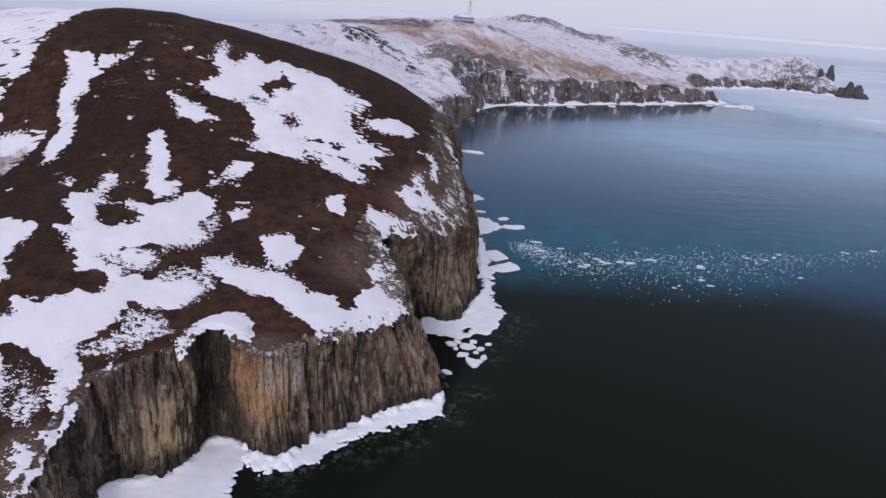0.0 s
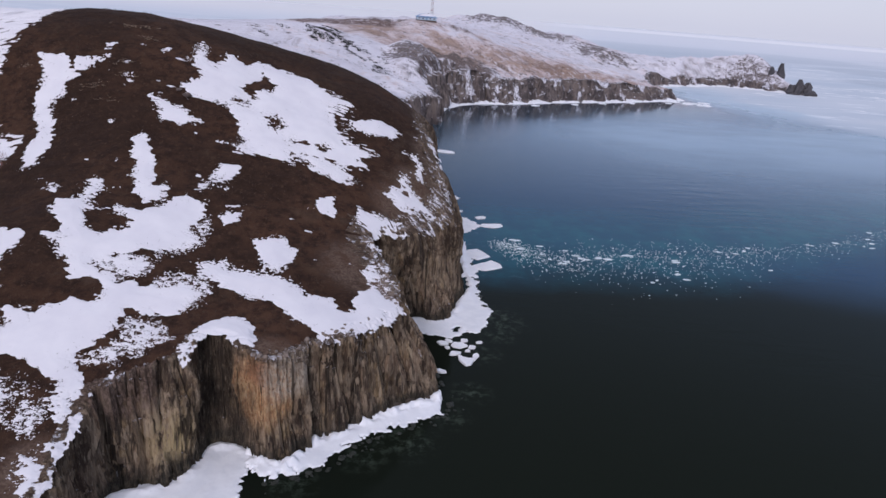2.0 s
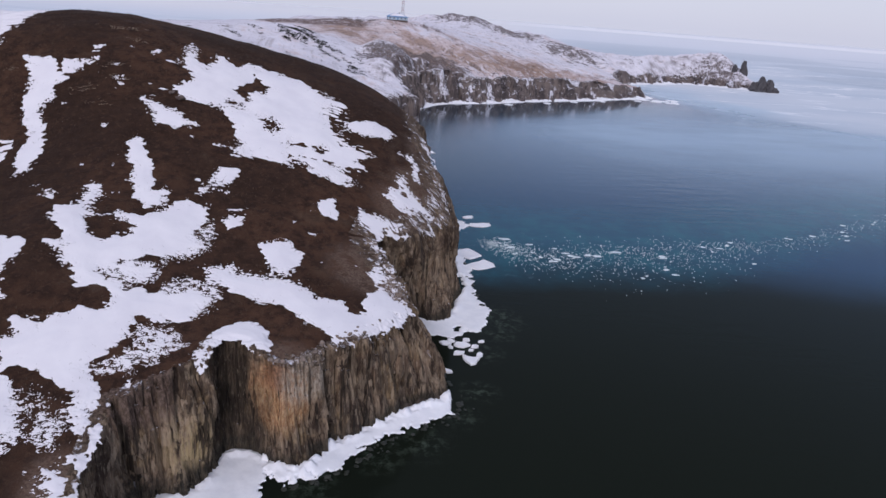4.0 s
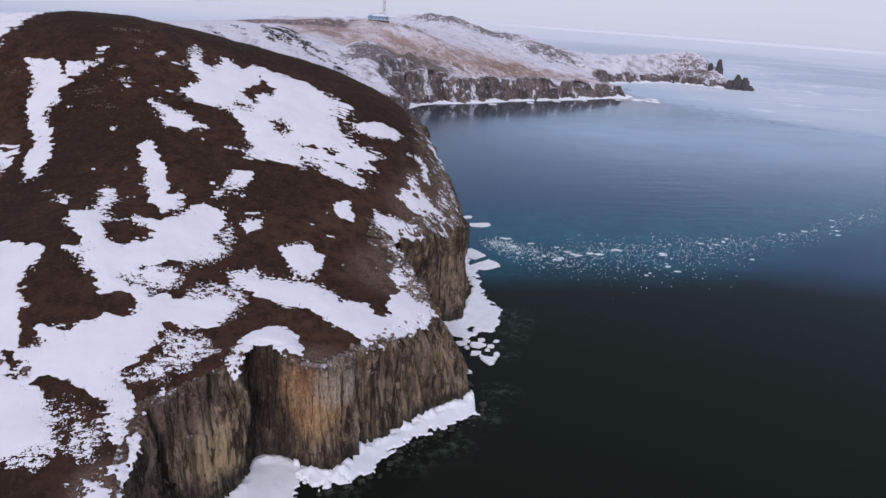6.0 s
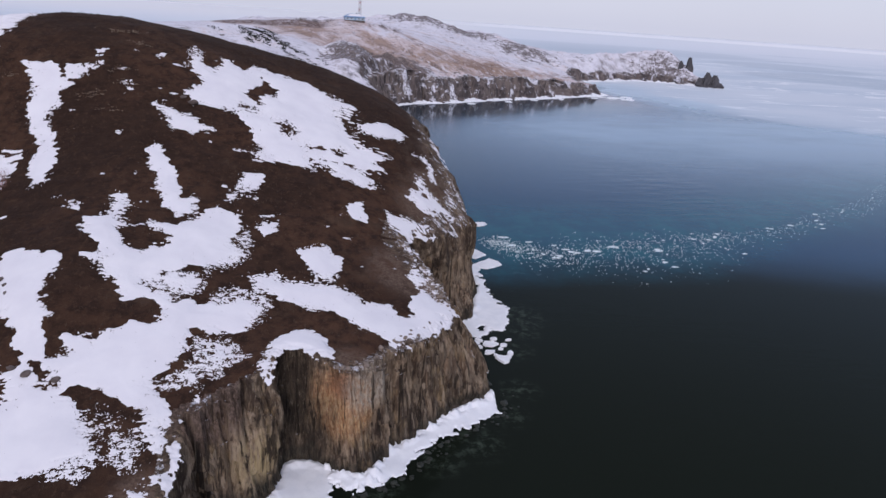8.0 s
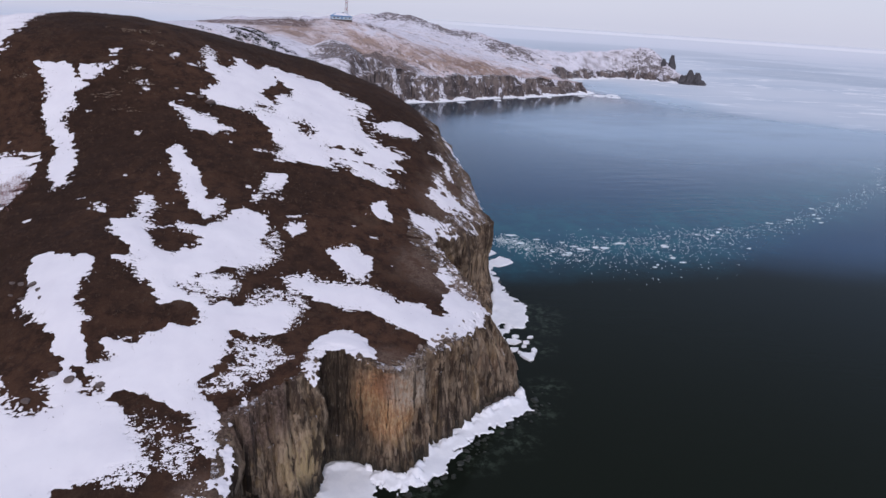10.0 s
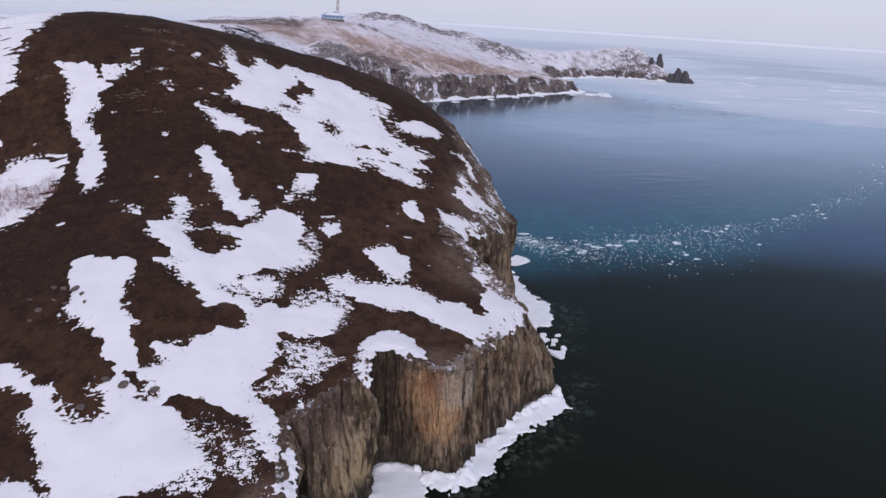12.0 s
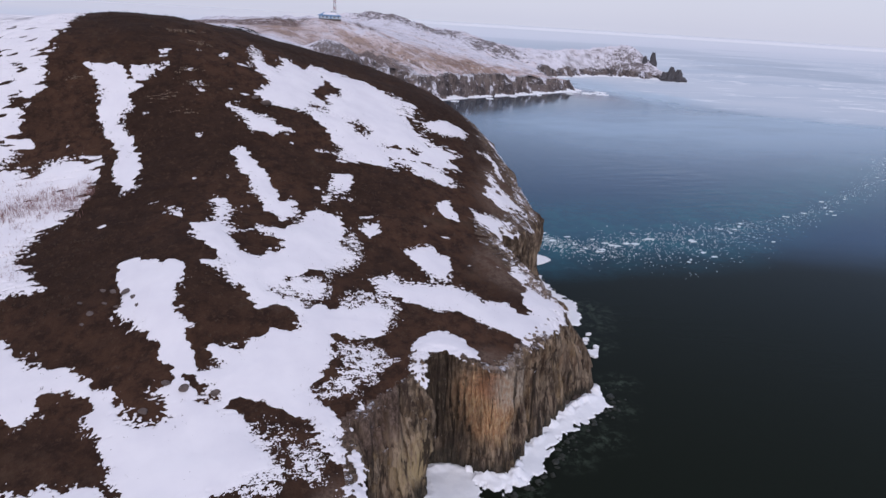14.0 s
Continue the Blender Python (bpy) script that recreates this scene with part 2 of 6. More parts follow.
    vein = s.math("MULTIPLY", s.ramp(s.noise(1.0, 7, 0.75, s.slope(0.55, 0.11)), 0.54, 0.59), s.math("MAXIMUM", s.ramp(s.up(), 0.70, 0.92, 0.85, 0.0), s.ramp(s.axis(2), 12.0, 24.0, 0.7, 0.0)))
    col = s.mix(vein, col, (0.70, 0.67, 0.73))
    s.bump(s.math("ADD", grain, s.math("ADD", s.math("MULTIPLY", fine, 0.4), s.math("MULTIPLY", rill, 0.6))), 0.8, 1.2)
    return s.done(col, 0.95, specular=0.1)


def make_far_rock():
    s = Shader("far_cliff_rock")
    band, joint = s.noise(1.0, 5, 0.65, s.scaled(0.16, 0.16, 0.03)), s.noise(1.0, 5, 0.65, s.scaled(0.70, 0.70, 0.05))
    blot, grit = s.noise(0.16, 6, 0.7), s.noise(0.9, 6, 0.75)
    # rock and joint tones are raised to carry the haze over the bay
    col = s.mix(s.ramp(band, 0.40, 0.60), (0.074, 0.061, 0.063), (0.178, 0.142, 0.132))
    col = s.mix(s.math("MULTIPLY", s.ramp(blot, 0.50, 0.62), 0.6), col, (0.19, 0.155, 0.148))
    col = s.mix(s.math("MULTIPLY", s.ramp(joint, 0.38, 0.48, 1.0, 0.0), 0.85), col, (0.042, 0.035, 0.037))
    col = s.mix(s.math("MULTIPLY", s.ramp(grit, 0.58, 0.70), 0.4), col, (0.28, 0.235, 0.215))
    dust = s.math("MULTIPLY", s.ramp(s.up(), 0.76, 0.93), s.ramp(grit, 0.46, 0.56))
    col = s.mix(dust, col, (0.70, 0.68, 0.74))
    # snow runs down a few gullies and hangs on the broken ground between them
    chute = s.math("MULTIPLY", s.ramp(s.noise(1.0, 4, 0.6, s.scaled(0.095, 0.095, 0.016)), 0.575, 0.615), s.ramp(grit, 0.40, 0.51))
    hung = s.math("MULTIPLY", s.ramp(s.math("ADD", s.noise(0.22, 7, 0.78), s.math("MULTIPLY", s.near(40, 376, 22, 38), 0.07)), 0.585, 0.63), s.ramp(s.up(), 0.15, 0.5, 0.4, 0.9))
    col = s.mix(s.math("MAXIMUM", chute, hung), col, (0.68, 0.66, 0.73))
    s.bump(s.math("ADD", joint, s.math("MULTIPLY", grit, 0.35)), 0.9, 0.9)
    return s.done(col, 0.9, specular=0.2)


def make_cliff_rock():
    s = Shader("weathered_cliff_rock")
    patch, blot = s.noise(1.0, 5, 0.62, s.scaled(0.24, 0.24, 0.13)), s.noise(1.0, 6, 0.68, s.scaled(1.0, 1.0, 0.26))
    fibre, fine = s.noise(1.0, 6, 0.68, s.scaled(2.6, 2.6, 0.22)), s.noise(1.0, 5, 0.72, s.scaled(6.5, 6.5, 0.8))
    grit, crack = s.noise(1.0, 6, 0.75, s.scaled(3.4, 3.4, 1.5)), s.noise(1.0, 4, 0.6, s.scaled(1.3, 1.3, 0.06))
    col = s.mix(s.ramp(patch, 0.46, 0.60), (0.050, 0.032, 0.024), (0.205, 0.132, 0.090))
    col = s.mix(s.math("MULTIPLY", s.ramp(blot, 0.46, 0.60), s.ramp(patch, 0.40, 0.60, 0.15, 0.85)), col, (0.39, 0.285, 0.198))
    col = s.mix(s.math("MULTIPLY", s.ramp(blot, 0.32, 0.46, 1.0, 0.0), 0.8), col, (0.052, 0.035, 0.026))
    ochre = s.math("MULTIPLY", s.ramp(s.noise(0.30, 5, 0.65), 0.50, 0.62), s.ramp(fibre, 0.40, 0.58, 0.1, 0.75))
    col = s.mix(ochre, col, (0.30, 0.205, 0.112))
    col = s.mix(s.math("MULTIPLY", s.ramp(fibre, 0.34, 0.47, 1.0, 0.0), 0.72), col, (0.046, 0.032, 0.024))
    col = s.mix(s.math("MULTIPLY", s.ramp(fibre, 0.54, 0.66), s.ramp(patch, 0.40, 0.60, 0.15, 0.75)), col, (0.47, 0.352, 0.240))
    slab = s.nodes.new("ShaderNodeTexVoronoi")
    slab.inputs["Scale"].default_value = 1.0
    s.links.new(s.scaled(1.5, 1.5, 0.20), slab.inputs["Vector"])
    chip = s.nodes.new("ShaderNodeTexVoronoi")
    chip.inputs["Scale"].default_value = 1.0
    s.links.new(s.scaled(4.2, 4.2, 0.85), chip.inputs["Vector"])
    pick, pick_chip = s.nodes.new("ShaderNodeSeparateColor"), s.nodes.new("ShaderNodeSeparateColor")
    s.links.new(slab.outputs["Color"], pick.inputs[0])
    s.links.new(chip.outputs["Color"], pick_chip.inputs[0])
    col = s.mix(s.ramp(pick.outputs[0], 0.35, 1.0, 0.0, 0.50), col, (0.40, 0.30, 0.215))
    col = s.mix(s.ramp(pick.outputs[1], 0.55, 1.0, 0.0, 0.65), col, (0.060, 0.042, 0.033))
    col = s.mix(s.ramp(pick_chip.outputs[0], 0.62, 1.0, 0.0, 0.42), col, (0.46, 0.36, 0.265))
    col = s.mix(s.ramp(pick_chip.outputs[1], 0.60, 1.0, 0.0, 0.45), col, (0.045, 0.031, 0.024))
    # lichen and iron stains on the buttress, shade painted into its recess
    rust = s.math("MULTIPLY", s.ramp(s.near(-17.8, 62.0, 8.5, 6.2), 0.0, 0.62), s.math("MULTIPLY", s.ramp(grit, 0.34, 0.56, 0.45, 1.0), s.ramp(blot, 0.32, 0.56, 0.5, 1.0)))
    col = s.mix(rust, col, s.mix(s.ramp(grit, 0.42, 0.60), (0.50, 0.235, 0.105), (0.62, 0.41, 0.225)))
    red = s.math("MULTIPLY", s.ramp(s.near(-17.7, 62.0, 10.6, 2.4), 0.0, 0.7), s.ramp(grit, 0.40, 0.56, 0.1, 0.9))
    col = s.mix(s.math("MULTIPLY", red, 0.7), col, (0.42, 0.15, 0.075))
    pale = s.math("MULTIPLY", s.near(-25.6, 59.2, 4.5, 4.6), s.ramp(fibre, 0.38, 0.56, 0.0, 0.85))
    col = s.mix(pale, col, (0.43, 0.33, 0.175))
    ashen = s.math("MULTIPLY", s.ramp(s.near(-14.8, 62.6, 10.0, 4.4), 0.0, 0.6), s.ramp(grit, 0.36, 0.58, 0.2, 0.9))
    col = s.mix(ashen, col, (0.49, 0.41, 0.335))
    # the recess's shade is put into the rock colour
    recess_shade = s.math("MULTIPLY", s.ramp(s.math("MAXIMUM", s.near(-22.4, 64.4, 6.0, 6.6), s.near(-22.8, 65.4, 10.8, 4.0)), 0.0, 0.5), s.ramp(blot, 0.40, 0.62, 0.9, 0.6))
    col = s.mix(recess_shade, col, (0.042, 0.031, 0.024))
    col = s.mix(s.math("MULTIPLY", s.ramp(fine, 0.57, 0.68), 0.5), col, (0.46, 0.385, 0.30))
    col = s.mix(s.math("MULTIPLY", s.ramp(fine, 0.32, 0.43, 1.0, 0.0), 0.55), col, (0.030, 0.021, 0.016))
    col = s.mix(s.math("MULTIPLY", s.ramp(crack, 0.36, 0.43, 1.0, 0.0), 0.85), col, (0.022, 0.016, 0.013))
    # sod hangs over the rim, soil and snow dust lie on ledges, the tide keeps the foot black
    sod = s.math("MULTIPLY", s.ramp(s.axis(2), 8.5, 12.5), s.ramp(s.noise(0.8, 6, 0.75), 0.42, 0.58))
    col = s.mix(s.math("MULTIPLY", sod, 0.75), col, (0.060, 0.040, 0.030))
    col = s.mix(s.math("MULTIPLY", s.ramp(s.up(), 0.55, 0.82), 0.8), col, s.mix(s.ramp(grit, 0.42, 0.62), (0.055, 0.036, 0.027), (0.165, 0.114, 0.085)))
    bank = s.math("MULTIPLY", s.ramp(s.near(-29.6, 57.8, 11.0, 5.2), 0.0, 0.5), s.ramp(grit, 0.36, 0.60, 0.35, 0.9))
    col = s.mix(bank, col, s.mix(s.ramp(grit, 0.44, 0.62), (0.085, 0.054, 0.043), (0.215, 0.150, 0.122)))
    dust = s.math("MULTIPLY", s.ramp(s.up(), 0.50, 0.80), s.ramp(s.noise(0.9, 7, 0.8), 0.56, 0.61))
    col = s.mix(dust, col, (0.70, 0.69, 0.76))
    frost = s.math("MULTIPLY", s.ramp(s.math("MAXIMUM", s.near(-15.0, 64.5, 11.6, 5.0), s.near(-8.5, 69.5, 11.5, 5.0)), 0.0, 0.5), s.math("MULTIPLY", s.ramp(s.up(), 0.15, 0.5), s.ramp(s.noise(2.2, 6, 0.8), 0.52, 0.60)))
    col = s.mix(s.math("MULTIPLY", frost, 0.85), col, (0.60, 0.55, 0.56))
    wet = s.ramp(s.math("SUBTRACT", s.axis(2), s.math("MULTIPLY", s.noise(0.35, 5, 0.65), 5.0)), -1.6, 0.4, 1.0, 0.0)
    col = s.mix(s.math("MULTIPLY", wet, 0.8), col, s.mix(s.ramp(fine, 0.45, 0.65), (0.020, 0.019, 0.016), (0.060, 0.056, 0.045)))
    s.bump(s.math("ADD", s.math("ADD", fibre, s.math("MULTIPLY", blot, 0.6)), s.math("ADD", s.math("MULTIPLY", fine, 0.5), s.math("MULTIPLY", grit, 0.6))), 1.0, 0.35)
    return s.done(col, 0.9, specular=0.2)


def make_snow():
    s = Shader("wind_packed_snow")
    broad, grain = s.noise(0.25, 5), s.noise(2.2, 6, 0.7)
    col = s.mix(s.ramp(broad, 0.3, 0.7), (0.705, 0.675, 0.72), (0.76, 0.73, 0.765))
    col = s.mix(s.math("MULTIPLY", s.ramp(grain, 0.62, 0.8), 0.25), col, (0.60, 0.57, 0.60))
    s.bump(s.math("ADD", broad, s.math("MULTIPLY", grain, 0.2)), 0.2, 0.25)
    return s.done(col, 0.85, specular=0.15)


def make_ice():
    s = Shader("snow_covered_ice")
    broad, grain = s.noise(0.5, 5), s.noise(3.0, 5)
    col = s.mix(s.ramp(broad, 0.35, 0.65), (0.78, 0.775, 0.82), (0.85, 0.84, 0.875))
    col = s.mix(s.math("MULTIPLY", s.ramp(grain, 0.6, 0.78), 0.4), col, (0.55, 0.58, 0.64))
    s.bump(grain, 0.25, 0.06)
    return s.done(col, 0.8, specular=0.12)


def make_sea():
    s = Shader("cold_sea")
    warp = s.noise(0.006, 6, 0.65)
    wide = s.noise(1.0, 6, 0.6, s.scaled(0.004, 0.009, 1, radians(-30)))
    across, along = s.axis(0), s.axis(1)
    # a slush line that swings out from the cliff parts dark open water from blue grease ice
    edge = s.math("ADD", along, s.math("MULTIPLY", warp, 40.0))
    bend = s.math("MULTIPLY", s.math("MAXIMUM", s.math("SUBTRACT", across, 60.0), 0.0), -0.46)
    line = s.math("ADD", edge, bend)
    slush = s.ramp(s.math("ADD", edge, s.math("MULTIPLY", bend, -0.75)), 130.0, 164.0)
    col = s.mix(slush, (0.0085, 0.0112, 0.0080), (0.005, 0.037, 0.088))
    teal = s.math("MULTIPLY", s.ramp(line, 130.0, 154.0), s.ramp(line, 162.0, 205.0, 1.0, 0.0))
    milk = s.ramp(s.noise(0.11, 7, 0.72), 0.40, 0.66, 0.45, 1.0)
    col = s.mix(s.math("MULTIPLY", teal, milk), col, (0.010, 0.088, 0.122))
    foam = s.math("MULTIPLY", s.math("MULTIPLY", s.ramp(line, 134.0, 150.0), s.ramp(line, 152.0, 172.0, 1.0, 0.0)), s.math("MULTIPLY", s.ramp(across, 60.0, 110.0, 1.0, 0.35), s.ramp(s.noise(0.45, 7, 0.75), 0.56, 0.72, 0.0, 0.55)))
    col = s.mix(foam, col, (0.22, 0.34, 0.40))
    # thin grey ice films over the inner bay, thicker towards its head, with sky reflection painted in
    film_sheen = s.math("MULTIPLY", s.math("ADD", s.ramp(along, 130.0, 325.0, 0.0, 0.88), s.ramp(s.math("ADD", along, s.math("MULTIPLY", across, 0.35)), 440.0, 540.0, 0.0, 0.7)), s.math("MULTIPLY", s.ramp(wide, 0.34, 0.60, 0.45, 0.9), s.ramp(across, 20.0, 120.0, 0.15, 1.0)))
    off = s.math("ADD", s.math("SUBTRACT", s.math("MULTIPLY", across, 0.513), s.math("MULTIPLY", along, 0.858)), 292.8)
    clear_of_cliff = s.math("MAXIMUM", s.ramp(s.math("ADD", off, s.math("MULTIPLY", s.math("SUBTRACT", wide, 0.5), 60.0)), 12.0, 75.0), s.ramp(across, 165.0, 215.0))
    # dark reflections of the cliffs are painted into the water below them
    col = s.mix(s.math("MULTIPLY", s.ramp(along, 200.0, 300.0), s.ramp(clear_of_cliff, 0.0, 1.0, 0.85, 0.0)), col, (0.012, 0.021, 0.027))
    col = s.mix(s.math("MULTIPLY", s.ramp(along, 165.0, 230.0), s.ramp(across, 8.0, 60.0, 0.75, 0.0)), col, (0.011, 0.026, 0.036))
    film_sheen = s.math("MULTIPLY", film_sheen, s.math("ADD", s.math("MULTIPLY", clear_of_cliff, 0.9), 0.1))
    col = s.mix(film_sheen, col, s.mix(s.ramp(along, 330.0, 470.0), (0.345, 0.47, 0.60), (0.43, 0.535, 0.635)))
    # past the mouth of the bay the sea is frozen
    shift = s.math("MULTIPLY", s.math("SUBTRACT", s.noise(0.013, 6, 0.62), 0.5), 95.0)
    mouth = s.math("MINIMUM", s.math("MULTIPLY", s.math("SUBTRACT", across, 226.0), 0.7), s.math("ADD", s.math("MULTIPLY", s.math("SUBTRACT", across, 258.0), 0.66), s.math("MULTIPLY", s.math("SUBTRACT", along, 352.0), 0.75)))
    mouth = s.math("MAXIMUM", s.math("ADD", mouth, shift), s.math("MULTIPLY", s.math("SUBTRACT", along, 640.0), 0.5))
    frozen = s.math("ADD", s.ramp(mouth, -36.0, 34.0, 0.0, 0.45), s.ramp(mouth, -14.0, 20.0, 0.0, 0.55))
    sheet = s.mix(s.ramp(wide, 0.38, 0.60), (0.51, 0.56, 0.635), (0.60, 0.63, 0.69))
    pans = s.noise(1.0, 6, 0.65, s.scaled(0.016, 0.034, 1, radians(-15)))
    sheet = s.mix(s.math("MULTIPLY", s.ramp(pans, 0.56, 0.66), s.ramp(along, 380.0, 900.0, 0.95, 0.2)), sheet, (0.76, 0.775, 0.825))
    crease = s.math("ABSOLUTE", s.math("SUBTRACT", s.noise(1.0, 5, 0.55, s.scaled(0.0045, 0.0105, 1, radians(-18))), 0.5))
    sheet = s.mix(s.math("MULTIPLY", s.ramp(crease, 0.0, 0.012, 0.85, 0.0), s.ramp(along, 900.0, 1800.0, 1.0, 0.2)), sheet, (0.84, 0.83, 0.86))
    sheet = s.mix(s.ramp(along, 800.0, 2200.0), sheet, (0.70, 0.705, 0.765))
    lead = s.noise(1.0, 5, 0.6, s.scaled(0.0026, 0.006, 1, radians(-30)))
    pools = s.math("MULTIPLY", s.ramp(lead, 0.57, 0.66), s.ramp(along, 450.0, 600.0))
    for x, y, r in ((596, 755, 95), (665, 782, 95), (620, 690, 75), (740, 1010, 130), (520, 1440, 260), (700, 1400, 260), (420, 1250, 260)):
        pools = s.math("MAXIMUM", pools, s.ramp(s.math("ADD", s.near(x, y, 0, r * 1.6), s.math("MULTIPLY", warp, 0.5)), 0.48, 0.85))
    sheet = s.mix(s.math("MULTIPLY", pools, s.ramp(along, 1200.0, 2300.0, 0.55, 0.0)), sheet, (0.38, 0.435, 0.51))
    # haze is painted in: with distance the ice pales towards the sky's colour
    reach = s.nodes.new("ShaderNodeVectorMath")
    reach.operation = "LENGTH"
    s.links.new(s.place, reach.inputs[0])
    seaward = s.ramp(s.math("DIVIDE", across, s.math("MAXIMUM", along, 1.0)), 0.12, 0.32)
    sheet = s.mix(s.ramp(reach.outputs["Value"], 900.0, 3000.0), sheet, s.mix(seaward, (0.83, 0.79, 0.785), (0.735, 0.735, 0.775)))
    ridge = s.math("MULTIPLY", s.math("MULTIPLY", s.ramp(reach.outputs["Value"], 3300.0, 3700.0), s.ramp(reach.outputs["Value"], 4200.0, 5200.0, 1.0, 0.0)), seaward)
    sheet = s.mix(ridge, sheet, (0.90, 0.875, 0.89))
    # past the bright line the ice takes the colour of the hazy sky
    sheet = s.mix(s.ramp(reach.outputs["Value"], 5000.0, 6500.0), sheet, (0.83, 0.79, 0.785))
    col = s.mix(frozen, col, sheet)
    swell = s.noise(1.0, 4, 0.6, s.scaled(0.16, 0.45, 1, radians(25)))
    ripple = s.noise(2.4, 4, 0.6)
    chop = s.noise(1.0, 3, 0.55, s.scaled(0.065, 0.26, 1, radians(-20)))
    gust = s.math("MULTIPLY", s.near(98, 190, 0, 68), s.ramp(s.noise(0.02, 3, 0.5), 0.40, 0.60, 0.3, 1.0))
    calm = s.math("MULTIPLY", s.ramp(along, 200.0, 300.0), s.ramp(clear_of_cliff, 0.0, 1.0, 0.8, 0.0))
    swell = s.math("MULTIPLY", swell, s.math("SUBTRACT", 1.0, calm))
    s.bump(s.math("ADD", s.math("ADD", swell, s.math("MULTIPLY", ripple, s.math("MULTIPLY", s.math("SUBTRACT", 1.0, calm), 0.25))), s.math("MULTIPLY", s.math("MULTIPLY", gust, chop), 7.0)), 0.22, 0.16)
    for x, y, r in ((13.5, 101, 5.0), (12.5, 94, 4.0), (6.5, 77, 4.0), (-2, 66, 5.0), (9, 88, 4.5), (-14, 58.5, 4.0), (-7, 63, 4.0), (3.5, 71, 3.5), (14.5, 98, 4.5)):
        reef = s.math("MULTIPLY", s.near(x, y, 0, r), s.ramp(s.noise(0.8, 6, 0.7), 0.46, 0.66))
        col = s.mix(s.math("MULTIPLY", reef, 0.9), col, (0.048, 0.062, 0.046))
    s.put(s.mix(frozen, s.mix(slush, (0.95, 0.98, 0.66), (0.30, 0.77, 1.0)), (1.0, 1.0, 1.0)), s.bsdf.inputs["Specular Tint"])
    gloss = s.math("ADD", s.math("ADD", s.math("MULTIPLY", slush, 0.12), s.ramp(along, 150.0, 300.0, 0.0, 0.60)), 0.045)
    return s.done(col, specular=gloss, roughness=s.math("ADD", s.math("ADD", s.math("MULTIPLY", frozen, 0.4), s.math("MULTIPLY", s.math("MINIMUM", film_sheen, 1.0), 0.08)), s.math("SUBTRACT", s.math("ADD", s.math("MULTIPLY", slush, 0.06), 0.09), s.math("MULTIPLY", calm, 0.10))), ior=1.33)


def make_plain(name, colour, rough=0.7, wear=0.25, metallic=0.0, scale=3.0):
    s = Shader(name)
    n = s.noise(scale, 5)
    return s.done(s.mix(s.ramp(n, 0.35, 0.7, 0.0, wear), colour, tuple(c * 0.55 for c in colour)), rough, metallic)


TURF, FAR_TURF, SNOW, ICE, SEA = make_turf(), make_far_turf(), make_snow(), make_ice(), make_sea()
ROCK = make_cliff_rock()
FAR_ROCK = make_far_rock()
WET_ROCK = make_plain("wet_shore_rock", (0.021, 0.023, 0.017), 0.6, 0.6)
BOULDER = make_plain("grey_brown_boulder", (0.125, 0.094, 0.085), 0.9, 0.8)

# ---- relief of the land: control heights of smooth sheets, in metres ----
NEAR_LOW = [
    [-1.3, -0.8, -0.2, 0.4, 0.8, 0.9, 1.4, 2.5, 4.5, 7.0, 9.9], [3.6, 3.6, 3.6, 3.7, 4.0, 4.4, 4.6, 5.1, 5.7, 6.2, 6.7],
    [8.4, 8.0, 7.5, 6.8, 6.6, 8.2, 7.9, 8.0, 7.1, 5.3, 3.2], [13.1, 11.9, 10.9, 9.6, 8.6, 12.3, 11.4, 11.4, 8.6, 4.2, -0.7],
    [17.9, 15.9, 14.3, 13.8, 15.9, 20.6, 16.3, 14.7, 10.4, 3.0, -5.0], [22.2, 20.9, 19.1, 17.6, 19.8, 23.7, 20.9, 19.6, 13.0, 2.2, -9.2]]
NEAR_HIGH = [
    [25.6, 26.5, 26.5, 24.9, 26.0, 30.4, 28.4, 25.3, 19.8, 4.1, -11.9], [27.6, 30.5, 33.8, 38.3, 42.2, 40.2, 34.1, 30.2, 28.7, 8.8, -11.6],
    [29.1, 32.6, 36.4, 40.6, 43.8, 42.5, 38.8, 36.0, 29.6, 11.2, -7.7], [30.4, 33.1, 35.9, 38.5, 40.3, 39.5, 37.1, 33.5, 25.3, 12.6, -1.6],
    [31.5, 32.7, 33.7, 34.9, 36.3, 35.5, 32.9, 28.6, 21.9, 13.8, 4.8], [32.2, 31.9, 31.5, 31.3, 31.7, 30.6, 28.1, 24.4, 19.9, 15.3, 10.5],
    [32.9, 31.1, 29.5, 28.1, 26.8, 25.2, 23.0, 20.5, 18.4, 17.0, 15.9]]
FAR_LOW = [
    [-5.6, 5.1, 17.5, 32.6, 46.1, 40.3, 19.3, -2.7, -20.7, -34.4, -45.5, -55.8], [5.4, 13.1, 19.2, 23.6, 29.9, 17.0, 1.9, -9.1, -18.0, -26.3, -34.7, -43.2], [14.6, 21.2, 26.3, 29.1, 23.5, 9.3, -6.0, -11.0, -13.4, -18.2, -24.8, -31.5], [21.1, 27.0, 33.0, 37.1, 35.3, 20.0, -8.8, -4.3, -5.2, -11.0, -16.6, -21.4], [25.0, 30.1, 33.4, 32.3, 36.9, 31.1, 10.9, 12.6, 1.8, -5.9, -10.1, -13.4]]
